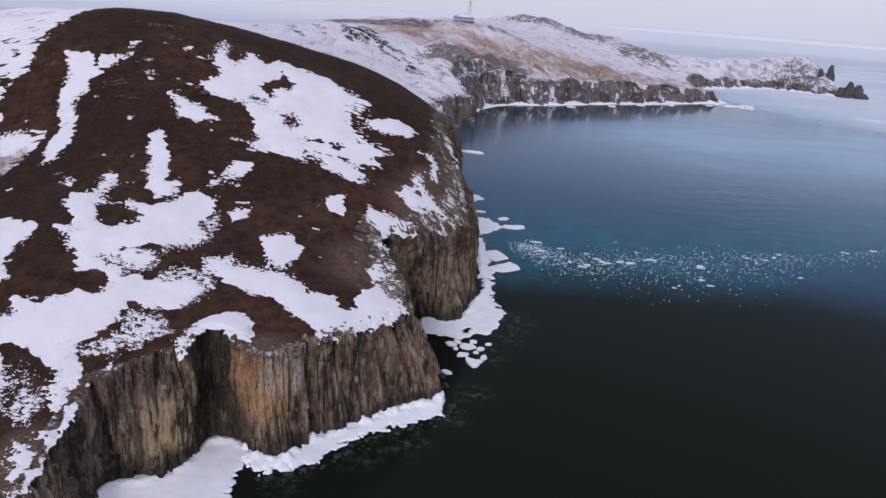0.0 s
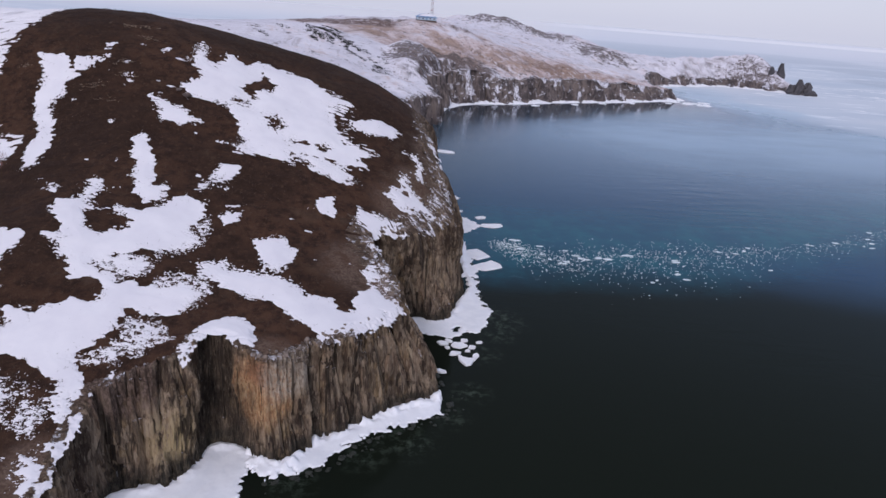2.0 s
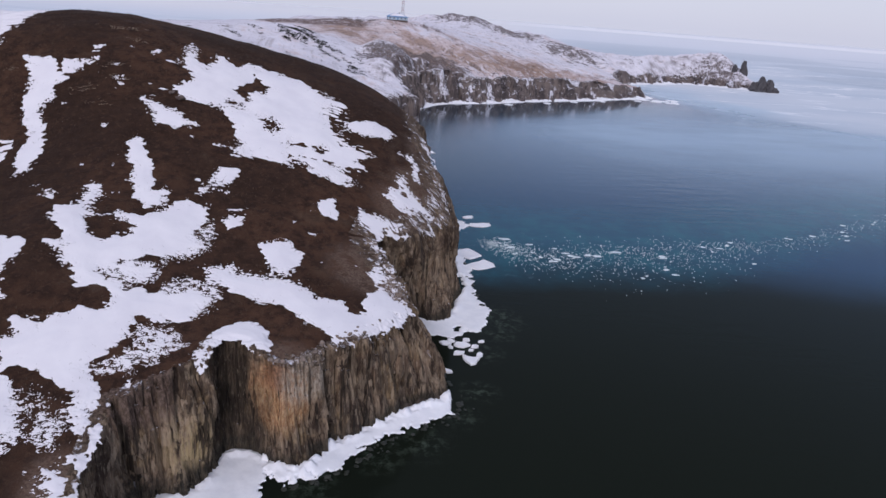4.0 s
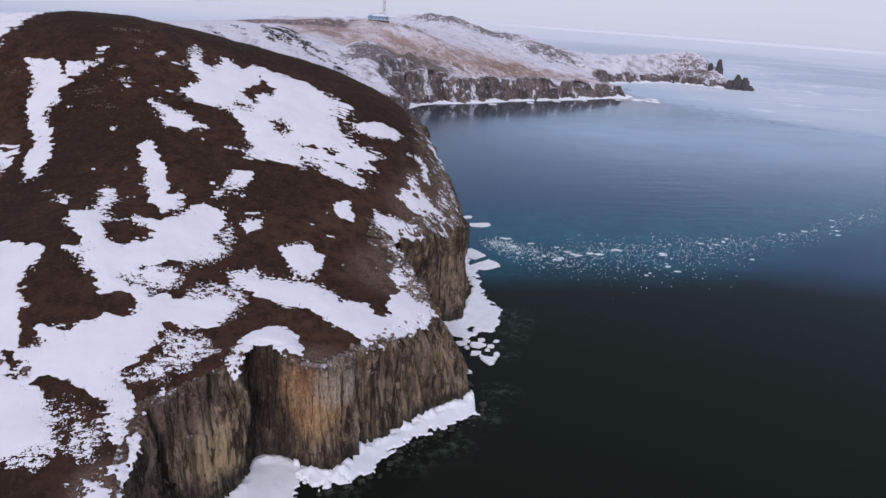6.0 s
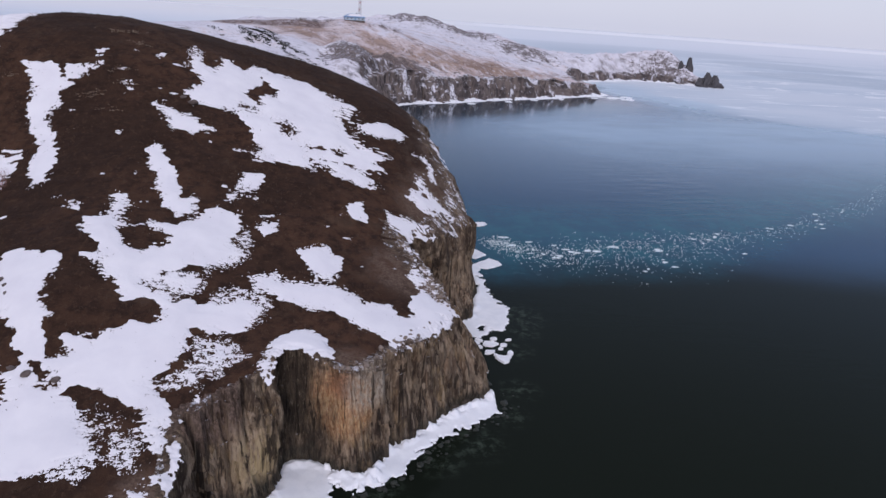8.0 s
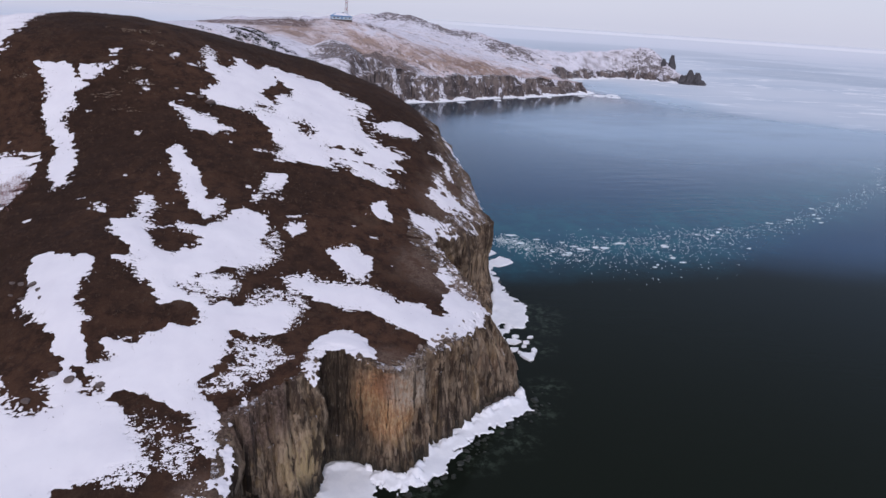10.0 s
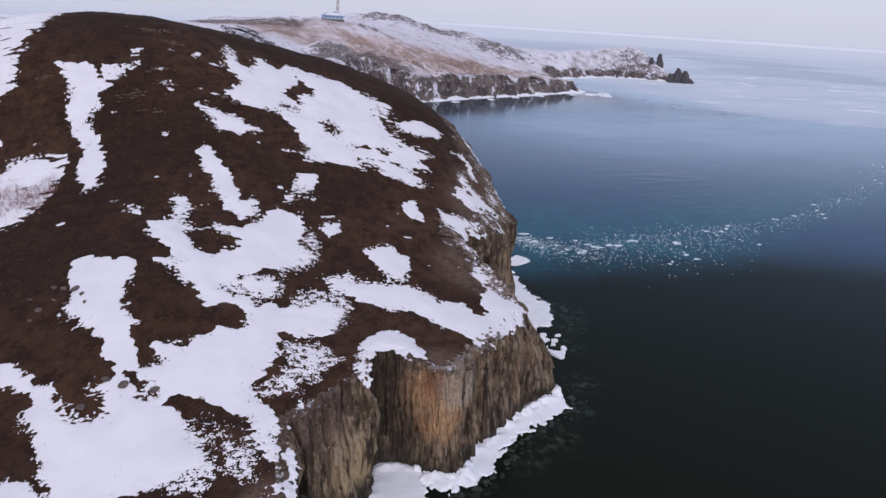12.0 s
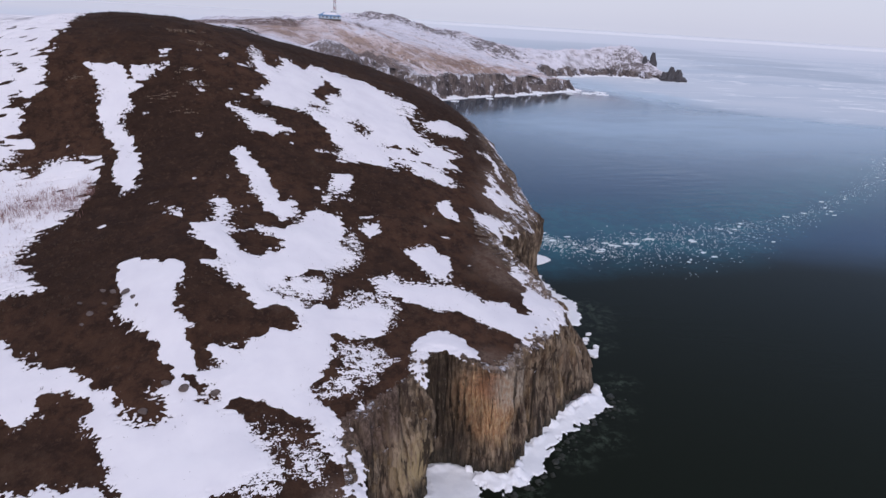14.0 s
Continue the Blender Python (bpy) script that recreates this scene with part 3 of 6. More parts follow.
FAR_HIGH = [
    [26.6, 28.5, 29.4, 28.1, 31.5, 44.4, 25.6, 6.6, -0.8, -0.1, -3.5, -8.8], [27.4, 27.1, 27.2, 28.1, 29.2, 33.2, 31.3, 16.5, 4.3, 13.0, 2.7, -9.6], [29.4, 28.0, 27.6, 29.3, 30.8, 34.3, 45.7, 39.3, 18.1, 15.1, 0.2, -16.3], [33.3, 31.1, 29.6, 29.5, 30.9, 35.0, 39.1, 29.0, 9.1, -6.6, -17.2, -27.8], [38.9, 35.5, 32.2, 28.8, 25.0, 19.2, 9.1, -2.1, -14.1, -26.5, -35.1, -42.2], [45.3, 40.6, 35.1, 27.2, 15.2, -1.8, -20.6, -33.7, -41.1, -47.1, -52.4, -57.1]]


def sheet(control, x0, y0, step, x, y):
    """Height of a cubic B-spline sheet."""
    c = np.array(control)
    u = np.clip((np.asarray(x, float) - x0) / step, 1, c.shape[1] - 2.001)
    v = np.clip((np.asarray(y, float) - y0) / step, 1, c.shape[0] - 2.001)
    i, j = np.floor(u).astype(int), np.floor(v).astype(int)

    def weights(f):
        return (1 - f) ** 3 / 6, (3 * f**3 - 6 * f**2 + 4) / 6, (-3 * f**3 + 3 * f**2 + 3 * f + 1) / 6, f**3 / 6

    wu, wv = weights(u - i), weights(v - j)
    return sum(wu[a] * wv[b] * c[j - 1 + b, i - 1 + a] for a in range(4) for b in range(4))


def knoll(x, y, cx, cy, rise, rx, ry):
    return rise * np.exp(-(((x - cx) / rx) ** 2 + ((y - cy) / ry) ** 2))


OUTER_SHORE = [(240, 580), (275, 594), (306, 582), (318, 570), (331, 566), (337, 590)]
BAY_RIM = [(2.4, 180), (2.4, 203), (4.0, 225), (0, 246), (0, 268), (6, 286), (13, 298), (15, 306), (11, 322), (13, 338), (24, 362), (36, 376), (56, 386), (87, 405), (127, 427), (156, 444), (178, 455), (182, 461), (178, 476), (180, 503), (190, 536), (210, 562), (240, 580), (275, 596), (306, 584), (318, 571), (331, 566), (335, 585), (330, 612), (308, 650), (260, 690), (180, 740), (90, 800)]


def shore_frame(x, y):
    """Run along the rim of the bay and distance from it."""
    x, y = np.asarray(x, float), np.asarray(y, float)
    best, along, run = np.full(x.shape, 1e9), np.zeros(x.shape), 0.0
    for (ax, ay), (bx, by) in zip(BAY_RIM, BAY_RIM[1:]):
        dx, dy = bx - ax, by - ay
        size = math.hypot(dx, dy)
        f = np.clip(((x - ax) * dx + (y - ay) * dy) / size**2, 0, 1)
        d = np.hypot(x - ax - f * dx, y - ay - f * dy)
        along = np.where(d < best, run + f * size, along)
        best, run = np.minimum(best, d), run + size
    return along, best


def far_height(x, y):
    z = sheet(FAR_LOW + FAR_HIGH, -375.0, 105.0, 75.0, x, y)
    z = z + knoll(x, y, 25, 463, 5, 30, 30) + knoll(x, y, 297, 611, 15, 38, 26) + knoll(x, y, 245, 600, 5, 30, 20) + knoll(x, y, 222, 568, -6, 18, 18)
    z = z + knoll(x, y, 90, 668, 3.5, 45, 30) + knoll(x, y, 160, 572, 4, 30, 20) + knoll(x, y, -46, 352, 3.5, 25, 25)
    z = z + knoll(x, y, -122, 214, 11, 45, 26)
    z = z + knoll(x, y, 312, 606, 9, 13, 13) + knoll(x, y, 122, 652, -6.5, 21, 45) + knoll(x, y, 180, 640, -3, 20, 30) + knoll(x, y, 36, 650, -2.5, 14, 30) + knoll(x, y, 152, 632, 1.5, 9, 14)
    crags = smooth(545, 640, y)
    z = z + (1.0 + 1.2 * crags) * fbm(x / 42, y / 42, 5, 31) + (0.5 + 1.2 * crags) * fbm(x / 13, y / 13, 4, 37)
    z = z - 3.0 * np.exp(-(((x + 0.55 * (y - 362) - 17) / 5.0) ** 2)) * smooth(335, 350, y) * smooth(425, 395, y)
    # spurs and gullies that run down to the cliffs
    run, back = shore_frame(x, y)
    bend = run + 5.0 * vnoise(run / 40, back / 22, 61)
    reach = smooth(85, 22, back) * (1 - 0.65 * smooth(190, 240, x)) * smooth(205, 250, y) * np.maximum(smooth(-25, 8, x), smooth(390, 420, y))
    wide, slim = vnoise(bend / 24, back / 260, 63), vnoise(bend / 9.5, back / 90, 67)
    reach = reach * (0.30 + 0.70 * smooth(2, 20, back))
    z = z + 5.5 * smooth(2.5, 8.0, back + 2.5 * vnoise(x / 9, y / 9, 71) + 1.8 * vnoise(x / 3.5, y / 3.5, 72)) * smooth(110, 35, back) * smooth(318, 332, y) * smooth(380, 366, y) * smooth(-12, 0, x)
    z = z + reach * (3.2 * wide + 1.5 * slim - 3.6 * np.exp(-((wide / 0.10) ** 2)) - 1.5 * np.exp(-((slim / 0.13) ** 2)) * smooth(45, 8, back) + 0.8)
    inland = smooth(-60, -115, x)
    z = z + inland * (np.minimum(z, 46.5 - 0.037 * np.hypot(x + 15, y)) - z)
    # the outer headland falls gently to a low rocky shore
    outer = smooth(222, 245, x) * smooth(525, 545, y)
    low = 2.2 + 0.78 * line_distance(OUTER_SHORE, x, y, False) + 0.9 * fbm(x / 9, y / 9, 4, 39)
    return np.minimum(z, z + outer * (np.minimum(z, low) - z))


def height(x, y):
    """The land's height at a place."""
    x, y = np.asarray(x, float), np.asarray(y, float)
    near = sheet(NEAR_LOW + NEAR_HIGH, -120.0, 15.0, 15.0, x, y) + 0.22 * fbm(x / 7, y / 7, 3, 5) + knoll(x, y, -90, 158, 5.0, 20, 18) + knoll(x, y, -22, 63.5, 1.0, 5.5, 3.0) + knoll(x, y, -47.5, 70, 0.9, 5, 9)
    f = np.maximum(smooth(172, 205, y), smooth(-103, -118, x))
    if not np.any(f):
        return near
    return near * (1 - f) + far_height(x, y) * f


# ---- coast: pairs of the cliff's rim and its foot, x y x y ----
NEAR_COAST = [
    (-50, 18, -45, 14), (-40, 32, -35.5, 29), (-33.0, 43, -29.0, 42), (-32.4, 50.8, -30.0, 49.8), (-32.6, 56.8, -30.9, 55.0), (-29.6, 58.6, -28.0, 56.3), (-26.4, 60.4, -25.3, 58.0),
    (-24.8, 62.0, -24.0, 60.6), (-24.2, 65.2, -23.4, 63.6), (-21.4, 65.6, -20.8, 63.8), (-20.2, 63.4, -19.5, 62.8), (-17.6, 61.8, -16.2, 60.8), (-15.6, 62.4, -14.2, 61.3), (-13.6, 65.0, -12.9, 64.4),
    (-11.5, 66.8, -10.3, 66.3), (-7.6, 70.6, -6.0, 69.9), (-4.6, 74.2, -2.1, 72.1), (-3.2, 77.2, 2.2, 75.2), (-3.4, 79.6, 2.6, 78.4), (-4.6, 83.2, 0.4, 82.4)]
EAST_COAST = [
    (-4.6, 83.2, 0.4, 82.4), (-6.6, 87.0, -1.6, 87.6), (-7.6, 90.4, -3.0, 94.5), (-4.6, 93.0, -0.6, 98.2), (-1.2, 95.6, 2.4, 97.8), (1.8, 100.6, 5.4, 99.4), (4.9, 105.4, 8.4, 107.4), (5.0, 110, 9.2, 111.5), (3.4, 116, 9.4, 117),
    (2.0, 124, 9.5, 124), (1.8, 134, 9.6, 134), (2.0, 146, 9.4, 146), (2.2, 160, 9.0, 160), (2.4, 180, 7.6, 180), (2.4, 203, 7.4, 203)]
BAY_COAST = [(2.4, 203, 7.4, 203), (4.0, 225, 8.6, 225), (0, 246, 4, 248), (0, 268, 4, 268), (6, 286, 9, 284), (13, 298, 15, 296), (15, 306, 17.5, 306), (11, 322, 14, 324)]
FAR_COAST = [
    (11, 322, 14, 324), (13, 338, 18, 336), (24, 362, 28, 358), (36, 376, 38, 368), (56, 386, 57, 376), (87, 405, 88.5, 397), (127, 427, 128.5, 418), (156, 444, 158, 436), (178, 455, 182, 450), (182, 461, 187, 458), (178, 476, 183, 476), (180, 503, 186, 500),
    (190, 536, 195, 532), (210, 562, 215, 556), (240, 580, 242, 573), (275, 596, 276, 589), (306, 584, 308, 577), (318, 571, 322, 563), (331, 566, 336, 560), (335, 585, 342, 586), (330, 612, 338, 614), (308, 650, 314, 654), (260, 690, 266, 696), (180, 740, 186, 746), (90, 800, 92, 808)]
RIM = [p[:2] for p in NEAR_COAST] + [p[:2] for p in EAST_COAST[1:] + BAY_COAST[1:]] + [p[:2] for p in FAR_COAST[1:]]
LAND = [tuple(v) for v in spline(RIM, 3.0)] + [(0, 860), (-380, 860), (-380, -10), (-70, -10)]


def build_land(name, x0, x1, y0, y1, step, lip, material, label, rough, sunk=0.0):
    x, y = np.meshgrid(np.arange(x0, x1 + step / 2, step), np.arange(y0, y1 + step / 2, step))
    z = height(x, y) + rough * fbm(x / (3 * step), y / (3 * step), 2, 77) - sunk
    ok = signed(LAND, x, y) > lip
    keep = ok[:-1, :-1] & ok[1:, :-1] & ok[:-1, 1:] & ok[1:, 1:]
    v, f = compact(np.stack([x, y, z], -1).reshape(-1, 3), grid_faces(*x.shape, keep))
    slope = np.stack(shore_frame(v[:, 0], v[:, 1]), -1) if material is FAR_TURF else None
    return tagged(mesh_object(name, v, f, material, slope=slope), label, "hillside", kind="structure")


build_land("ground_headland", -112, 16, 10, 190, 0.5, 0.55, TURF, "dark brown winter turf on a rounded headland", 0.05)
build_land("ground_far", -104, 344, 190, 702, 1.6, 1.0, FAR_TURF, "tan grass slopes dusted with snow", 0.12)
build_land("ground_beyond", -378, -102, 188, 850, 4.0, 2.0, FAR_TURF, "snow-dusted inland slopes", 0.15, 0.3)
build_land("ground_behind", -106, 344, 698, 850, 4.0, 2.0, FAR_TURF, "snow-dusted slopes behind the far hill", 0.15, 0.3)
build_land("ground_inland", -378, -112, -8, 192, 4.0, 2.0, FAR_TURF, "snow-dusted inland slopes", 0.15)


def build_cliff(name, pairs, step, rows, lip, relief, material, label, seed, columns, batter=0.0, calm=(), crumble=1.0):
    """A rock face swept along rim and foot, with upright ribs, broken ledges and a lip over the turf."""
    line = spline(pairs, step)
    rim, foot = line[:, :2], line[:, 2:]
    run = np.r_[0, np.cumsum(np.hypot(*np.diff((rim + foot) / 2, axis=0).T))]
    span = max(3, int(1.5 / step))
    tangent = np.gradient((rim + foot) / 2, axis=0)
    tangent = np.stack([np.convolve(np.pad(tangent[:, k], span, mode="edge"), np.ones(2 * span + 1) / (2 * span + 1), "valid") for k in (0, 1)], -1)
    tangent /= np.linalg.norm(tangent, axis=1, keepdims=True) + 1e-9
    out = np.stack([tangent[:, 1], -tangent[:, 0]], -1)
    top = height(rim[:, 0], rim[:, 1])
    top = np.maximum(top, 1.5)
    v = np.linspace(0, 1, rows)
    verts = []
    s = run[None, :] / columns
    zz = (-1.5 + (top[None, :] + 1.5) * v[:, None])
    bow = v[:, None] ** (1.0 + batter)
    base = foot[None] + (rim - foot)[None] * bow[..., None]
    lean = 0.35 * vnoise(s * 0.7, zz / columns * 0.15, seed + 3) + 0.05 * zz / columns * vnoise(s * 0.4, s * 0, seed + 6)
    rib = np.abs(vnoise(s * 0.8 + lean, zz / columns * 0.05, seed)) * 1.7 - 0.5

    def pillars(freq, salt):
        """Stepped columns of uneven width, each broken off at its own heights and each with its own facet."""
        q = s * freq + lean + 1.1 * vnoise(s * freq * 0.35, zz / columns * 0.10 + salt, seed + salt)
        cell, f = np.floor(q), q - np.floor(q)
        tall = np.floor(zz / columns * (0.25 + 0.5 * hashed(cell, cell * 0, seed + salt + 1)) * freq + 7 * hashed(cell, cell * 0 + 1, seed + salt))
        edge = np.minimum(f, 1 - f)
        return (hashed(cell, cell * 0, seed + salt + 2) - 0.5) + 0.45 * (hashed(cell, tall, seed + salt + 3) - 0.5) + (hashed(cell, cell * 0 + 3, seed + salt) - 0.5) * (f - 0.5) - 0.42 * np.exp(-edge * 10)

    rib3 = vnoise(s * 9.1, zz / columns * 0.6, seed + 2)
    chunk = vnoise(s * 0.33, zz / columns * 0.35, seed + 8)
    quiet = np.ones(len(line))
    for cx, cy, radius, amount in calm:
        quiet = np.minimum(quiet, 1 - amount * smooth(radius, radius * 0.5, np.hypot(foot[:, 0] - cx, foot[:, 1] - cy)))
    d = relief * (quiet * (0.45 * rib + 0.95 * pillars(1.1, 12)) + 0.44 * (0.4 + 0.6 * quiet) * pillars(3.7, 20) + crumble * (0.20 * rib3 + 0.14 * vnoise(s * 6.0, zz / columns * 1.5, seed + 40)) + 0.9 * chunk * quiet + 0.75 * (0.35 + 0.65 * quiet) * fbm(s * 1.1, zz / columns * 0.3 * (0.3 + 0.7 * crumble), 2 + int(3 * crumble), seed + 30) + 0.26 * crumble * fbm(s * 5.0, zz / columns * 0.7, 3, seed + 50))
    fade = np.clip(np.minimum(0.30 + 3.0 * v, 0.75 + 3.0 * (1 - v)), 0, 1)
    d = d * fade[:, None] - relief * 0.1
    pos = base + out[None] * d[..., None]
    verts.append(np.dstack([pos, zz]))
    inward = 6
    for k in range(1, inward + 1):
        f = k / inward
        q = rim - out * (lip * f)[..., None] if np.ndim(f) else rim - out * lip * f
        q = q + out * (d[-1] * (1 - f))[:, None]
        h = height(q[:, 0], q[:, 1]) + relief * 0.16 * (1 - f) * (0.5 + rib3[-1]) + 0.05 * (1 - f) - 0.12 * f
        verts.append(np.dstack([q[None], h[None, :]]))
    g = np.concatenate(verts, 0)
    ob = mesh_object(name, g.reshape(-1, 3), grid_faces(g.shape[0], g.shape[1]), material, soft=False)
    return tagged(ob, label, "cliff", kind="structure"), g[:rows], out


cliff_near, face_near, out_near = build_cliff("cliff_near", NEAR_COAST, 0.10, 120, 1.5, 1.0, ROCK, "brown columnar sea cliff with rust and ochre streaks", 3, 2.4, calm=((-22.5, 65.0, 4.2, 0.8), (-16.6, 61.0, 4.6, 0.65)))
cliff_east, face_east, out_east = build_cliff("cliff_east", EAST_COAST, 0.2, 80, 5.5, 1.3, ROCK, "steep brown rock face falling to the bay", 11, 2.8, calm=((-2.0, 95.5, 6.0, 0.5),), crumble=0.5)
build_cliff("cliff_bay", BAY_COAST, 0.35, 60, 5.0, 2.0, FAR_ROCK, "dark broken cliff at the head of the bay", 19, 4.0, crumble=0.2)
build_cliff("cliff_far", FAR_COAST, 0.4, 56, 4.0, 3.2, FAR_ROCK, "dark grey columnar cliffs across the bay, veined with snow", 23, 6.5, crumble=0.1)



def rock_columns(cliff, face, out, first, last, count, seed, wide=(0.22, 0.55)):
    """Upright columns that stand proud of a face, each a part of its cliff."""
    r = random.Random(seed)
    rows = face.shape[0]
    for k in range(count):
        c = int(first + (last - first) * r.random())
        low = int(rows * r.choice((0.10, 0.12, 0.2, 0.35, 0.5)))
        high = min(rows - 3, low + int(rows * r.uniform(0.22, 0.75)))
        width, sides = r.uniform(*wide), r.choice((5, 6))
        turn, jitter = r.uniform(0, 6.28), [r.uniform(0.8, 1.2) for _ in range(6)]
        path = []
        for q in range(5):
            p = face[int(low + (high - low) * q / 4), max(c - 4, 0):c + 5].mean(0)
            path.append(p + np.r_[out[c] * (-0.06 - 0.05 * q + r.uniform(-0.04, 0.04)), 0])
        bm = bmesh.new()
        rings = []
        for q, p in enumerate(path):
            w = width * (1.08 - 0.07 * q)
            rings.append([bm.verts.new((p[0] + w * jitter[e] * math.cos(turn + e * 6.283 / sides), p[1] + w * jitter[e] * math.sin(turn + e * 6.283 / sides), p[2] + (r.uniform(-0.3, 0.3) if q in (0, 4) else 0))) for e in range(sides)])
        for lower, upper in zip(rings, rings[1:]):
            for e in range(sides):
                bm.faces.new((lower[e], lower[(e + 1) % sides], upper[(e + 1) % sides], upper[e]))
        bm.faces.new(rings[-1])
        part("rock_column", bm, ROCK, cliff)


def column_at(face, x, y):
    p = face[face.shape[0] // 2, :, :2]
    return int(np.argmin(np.hypot(p[:, 0] - x, p[:, 1] - y)))


rock_columns(cliff_near, face_near, out_near, column_at(face_near, -33, 54), column_at(face_near, -25, 60), 34, 1)
rock_columns(cliff_near, face_near, out_near, column_at(face_near, -25, 60), column_at(face_near, -14, 63), 6, 2)
rock_columns(cliff_near, face_near, out_near, column_at(face_near, -14, 63), column_at(face_near, 0, 77), 90, 3)
rock_columns(cliff_east, face_east, out_east, column_at(face_east, -6, 91), column_at(face_east, 8, 110), 34, 4)
rock_columns(cliff_near, face_near, out_near, column_at(face_near, -33, 54), column_at(face_near, -25.5, 59.5), 16, 5, (0.5, 0.8))
rock_columns(cliff_near, face_near, out_near, column_at(face_near, -13.5, 64), column_at(face_near, 0, 77), 34, 6, (0.5, 0.85))

# ---- sea ----
reach, turn = np.meshgrid([0.01, 15, 35, 60, 90, 125, 165, 210, 270, 340, 430, 550, 720, 1000, 1500, 2400, 4200, 7500, 12000], np.linspace(0, 2 * np.pi, 121), indexing="ij")
disc = np.stack([reach * np.cos(turn), reach * np.sin(turn), 0 * turn], -1)
sea = tagged(mesh_object("water", disc.reshape(-1, 3), grid_faces(*reach.shape), SEA), "dark open sea turning to frozen sea, haze painted in far out", "sea", kind="structure")


# ---- snow lying on the slope ----
NEAR_LAND = [tuple(v) for v in spline([p[:2] for p in NEAR_COAST] + [p[:2] for p in EAST_COAST[1:12]], 1.2)] + [(-130, 190), (-130, 0)]

def snow_patch(label, outline, holes=(), ragged=1.0, bias=0.0, broken=None, rim=-0.15, lift=0.0):
    """Wind-packed snow with crisp edges in some places and frayed ones in others. broken: size across, size along and fill of bare gaps."""
    px, py = [p[0] for p in outline], [p[1] for p in outline]
    pad, step = (1.5, 0.055) if broken and broken[0] < 1.1 else (2.5, 0.10)
    x, y = np.meshgrid(np.arange(min(px) - pad, max(px) + pad, step), np.arange(min(py) - pad, max(py) + pad, step))
    d = signed(outline, x, y)
    for h in holes:
        d = np.minimum(d, -signed(h, x, y))
    calm = d + bias
    # wind drags the edges out along the contours
    frayed = ragged * (0.27 + 1.40 * smooth(-0.2, 0.6, vnoise(x / 4.5, y / 4.5, 57)))
    d = calm + 0.28 * fbm(x / 3.4, y / 3.0, 2, 41) + 0.48 * ragged * vnoise(x / 1.5, y / 0.7, 43) + frayed * (0.50 * vnoise(x / 0.60, y / 0.40, 47) + 0.46 * vnoise(x / 0.26, y / 0.19, 53) + 0.34 * vnoise(x / 0.15, y / 0.13, 54))
    thin = vnoise(x / 9.0, y / 9.0, 59)
    d = d - ragged * smooth(0.25, 0.75, thin) * (0.5 + 1.6 * vnoise(x / 0.42, y / 0.25, 61)) * smooth(3.2, 0.5, d)
    d = np.minimum(d, signed(NEAR_LAND, x, y) + rim + 0.7 * vnoise(x / 1.3, y / 1.3, 63) + 0.5 * vnoise(x / 0.4, y / 0.4, 64))
    if broken:
        fine = 0.75 if broken[0] < 1.1 else 0.2
        gaps = (1 - 0.4 * fine) * fbm(x / broken[0], y / broken[1], 3, 91) + fine * (vnoise(x / 0.19, y / 0.14, 97) + 0.7 * vnoise(x / 0.12, y / 0.10, 99)) + broken[2] + 0.25 * np.clip(calm - 1.0, -2.0, 1.0)
        d = np.minimum(d, gaps * 1.2)
    thick = np.clip(0.35 * d, -0.3, 0.08 + 0.18 * smooth(-0.3, 3.0, calm))
    if broken and broken[0] < 1.1:
        thick = np.clip(0.16 * d + 0.02, -0.12, 0.06)
    ok = d > -0.75
    keep = ok[:-1, :-1] & ok[1:, :-1] & ok[:-1, 1:] & ok[1:, 1:]
    z = height(x, y) + thick + lift
    points, faces = np.stack([x, y, z], -1).reshape(-1, 3), grid_faces(*x.shape)
    if broken:
        return tagged(mesh_object("snow_patch", *compact(points, faces[keep.ravel()]), SNOW), label, "snow patch", kind="stuff")
    pieces = islands(keep)
    for k, piece in enumerate(pieces):
        v, f = compact(points, faces[piece])
        if k == 0 or len(piece) * step * step > 1.2:
            tagged(mesh_object("snow_patch", v, f, SNOW), label if k == 0 else "small outlying snow patch on brown grass", "snow patch", "snow patches on the headland")
        elif (thick.ravel()[faces[piece]] > 0).any():
            CRUMBS.append((v, f))


CRUMBS = []


def islands(keep):
    """Cells of a grid in separate pieces, the largest first."""
    owner, runs, before = [], [], []

    def top(k):
        while owner[k] != k:
            k = owner[k]
        return k

    for row, line in enumerate(keep):
        edges = np.flatnonzero(np.diff(np.r_[0, line.astype(np.int8), 0]))
        now = []
        for a, b in zip(edges[::2], edges[1::2]):
            k = len(owner)
            owner.append(k)
            runs.append((row, a, b))
            for a0, b0, k0 in before:
                if a0 <= b and a <= b0:
                    owner[top(k0)] = top(k)
            now.append((a, b, k))
        before = now
    groups = {}
    for k, (row, a, b) in enumerate(runs):
        groups.setdefault(top(k), []).append(np.arange(a, b) + row * keep.shape[1])
    return sorted((np.concatenate(g) for g in groups.values()), key=len, reverse=True)


snow_patch('long narrow streak of snow down the brown slope', [(-61.5, 115.3), (-56.3, 114.4), (-55.7, 112.3), (-53.5, 111.0), (-55.5, 110.0), (-54.7, 108.3), (-56.1, 105.8), (-54.3, 102.5), (-53.0, 99.0), (-53.1, 93.2), (-54.7, 92.8), (-55.9, 95.7), (-56.1, 100.9), (-57.6, 104.0), (-59.3, 108.1), (-58.9, 110.9)], [], 1.0, 0.0)
snow_patch('small fan of snow on the brown slope', [(-55.2, 114.2), (-50.9, 114.7), (-52.4, 113.1), (-53.6, 112.0), (-54.7, 112.5)], [], 1.0, 0.15)
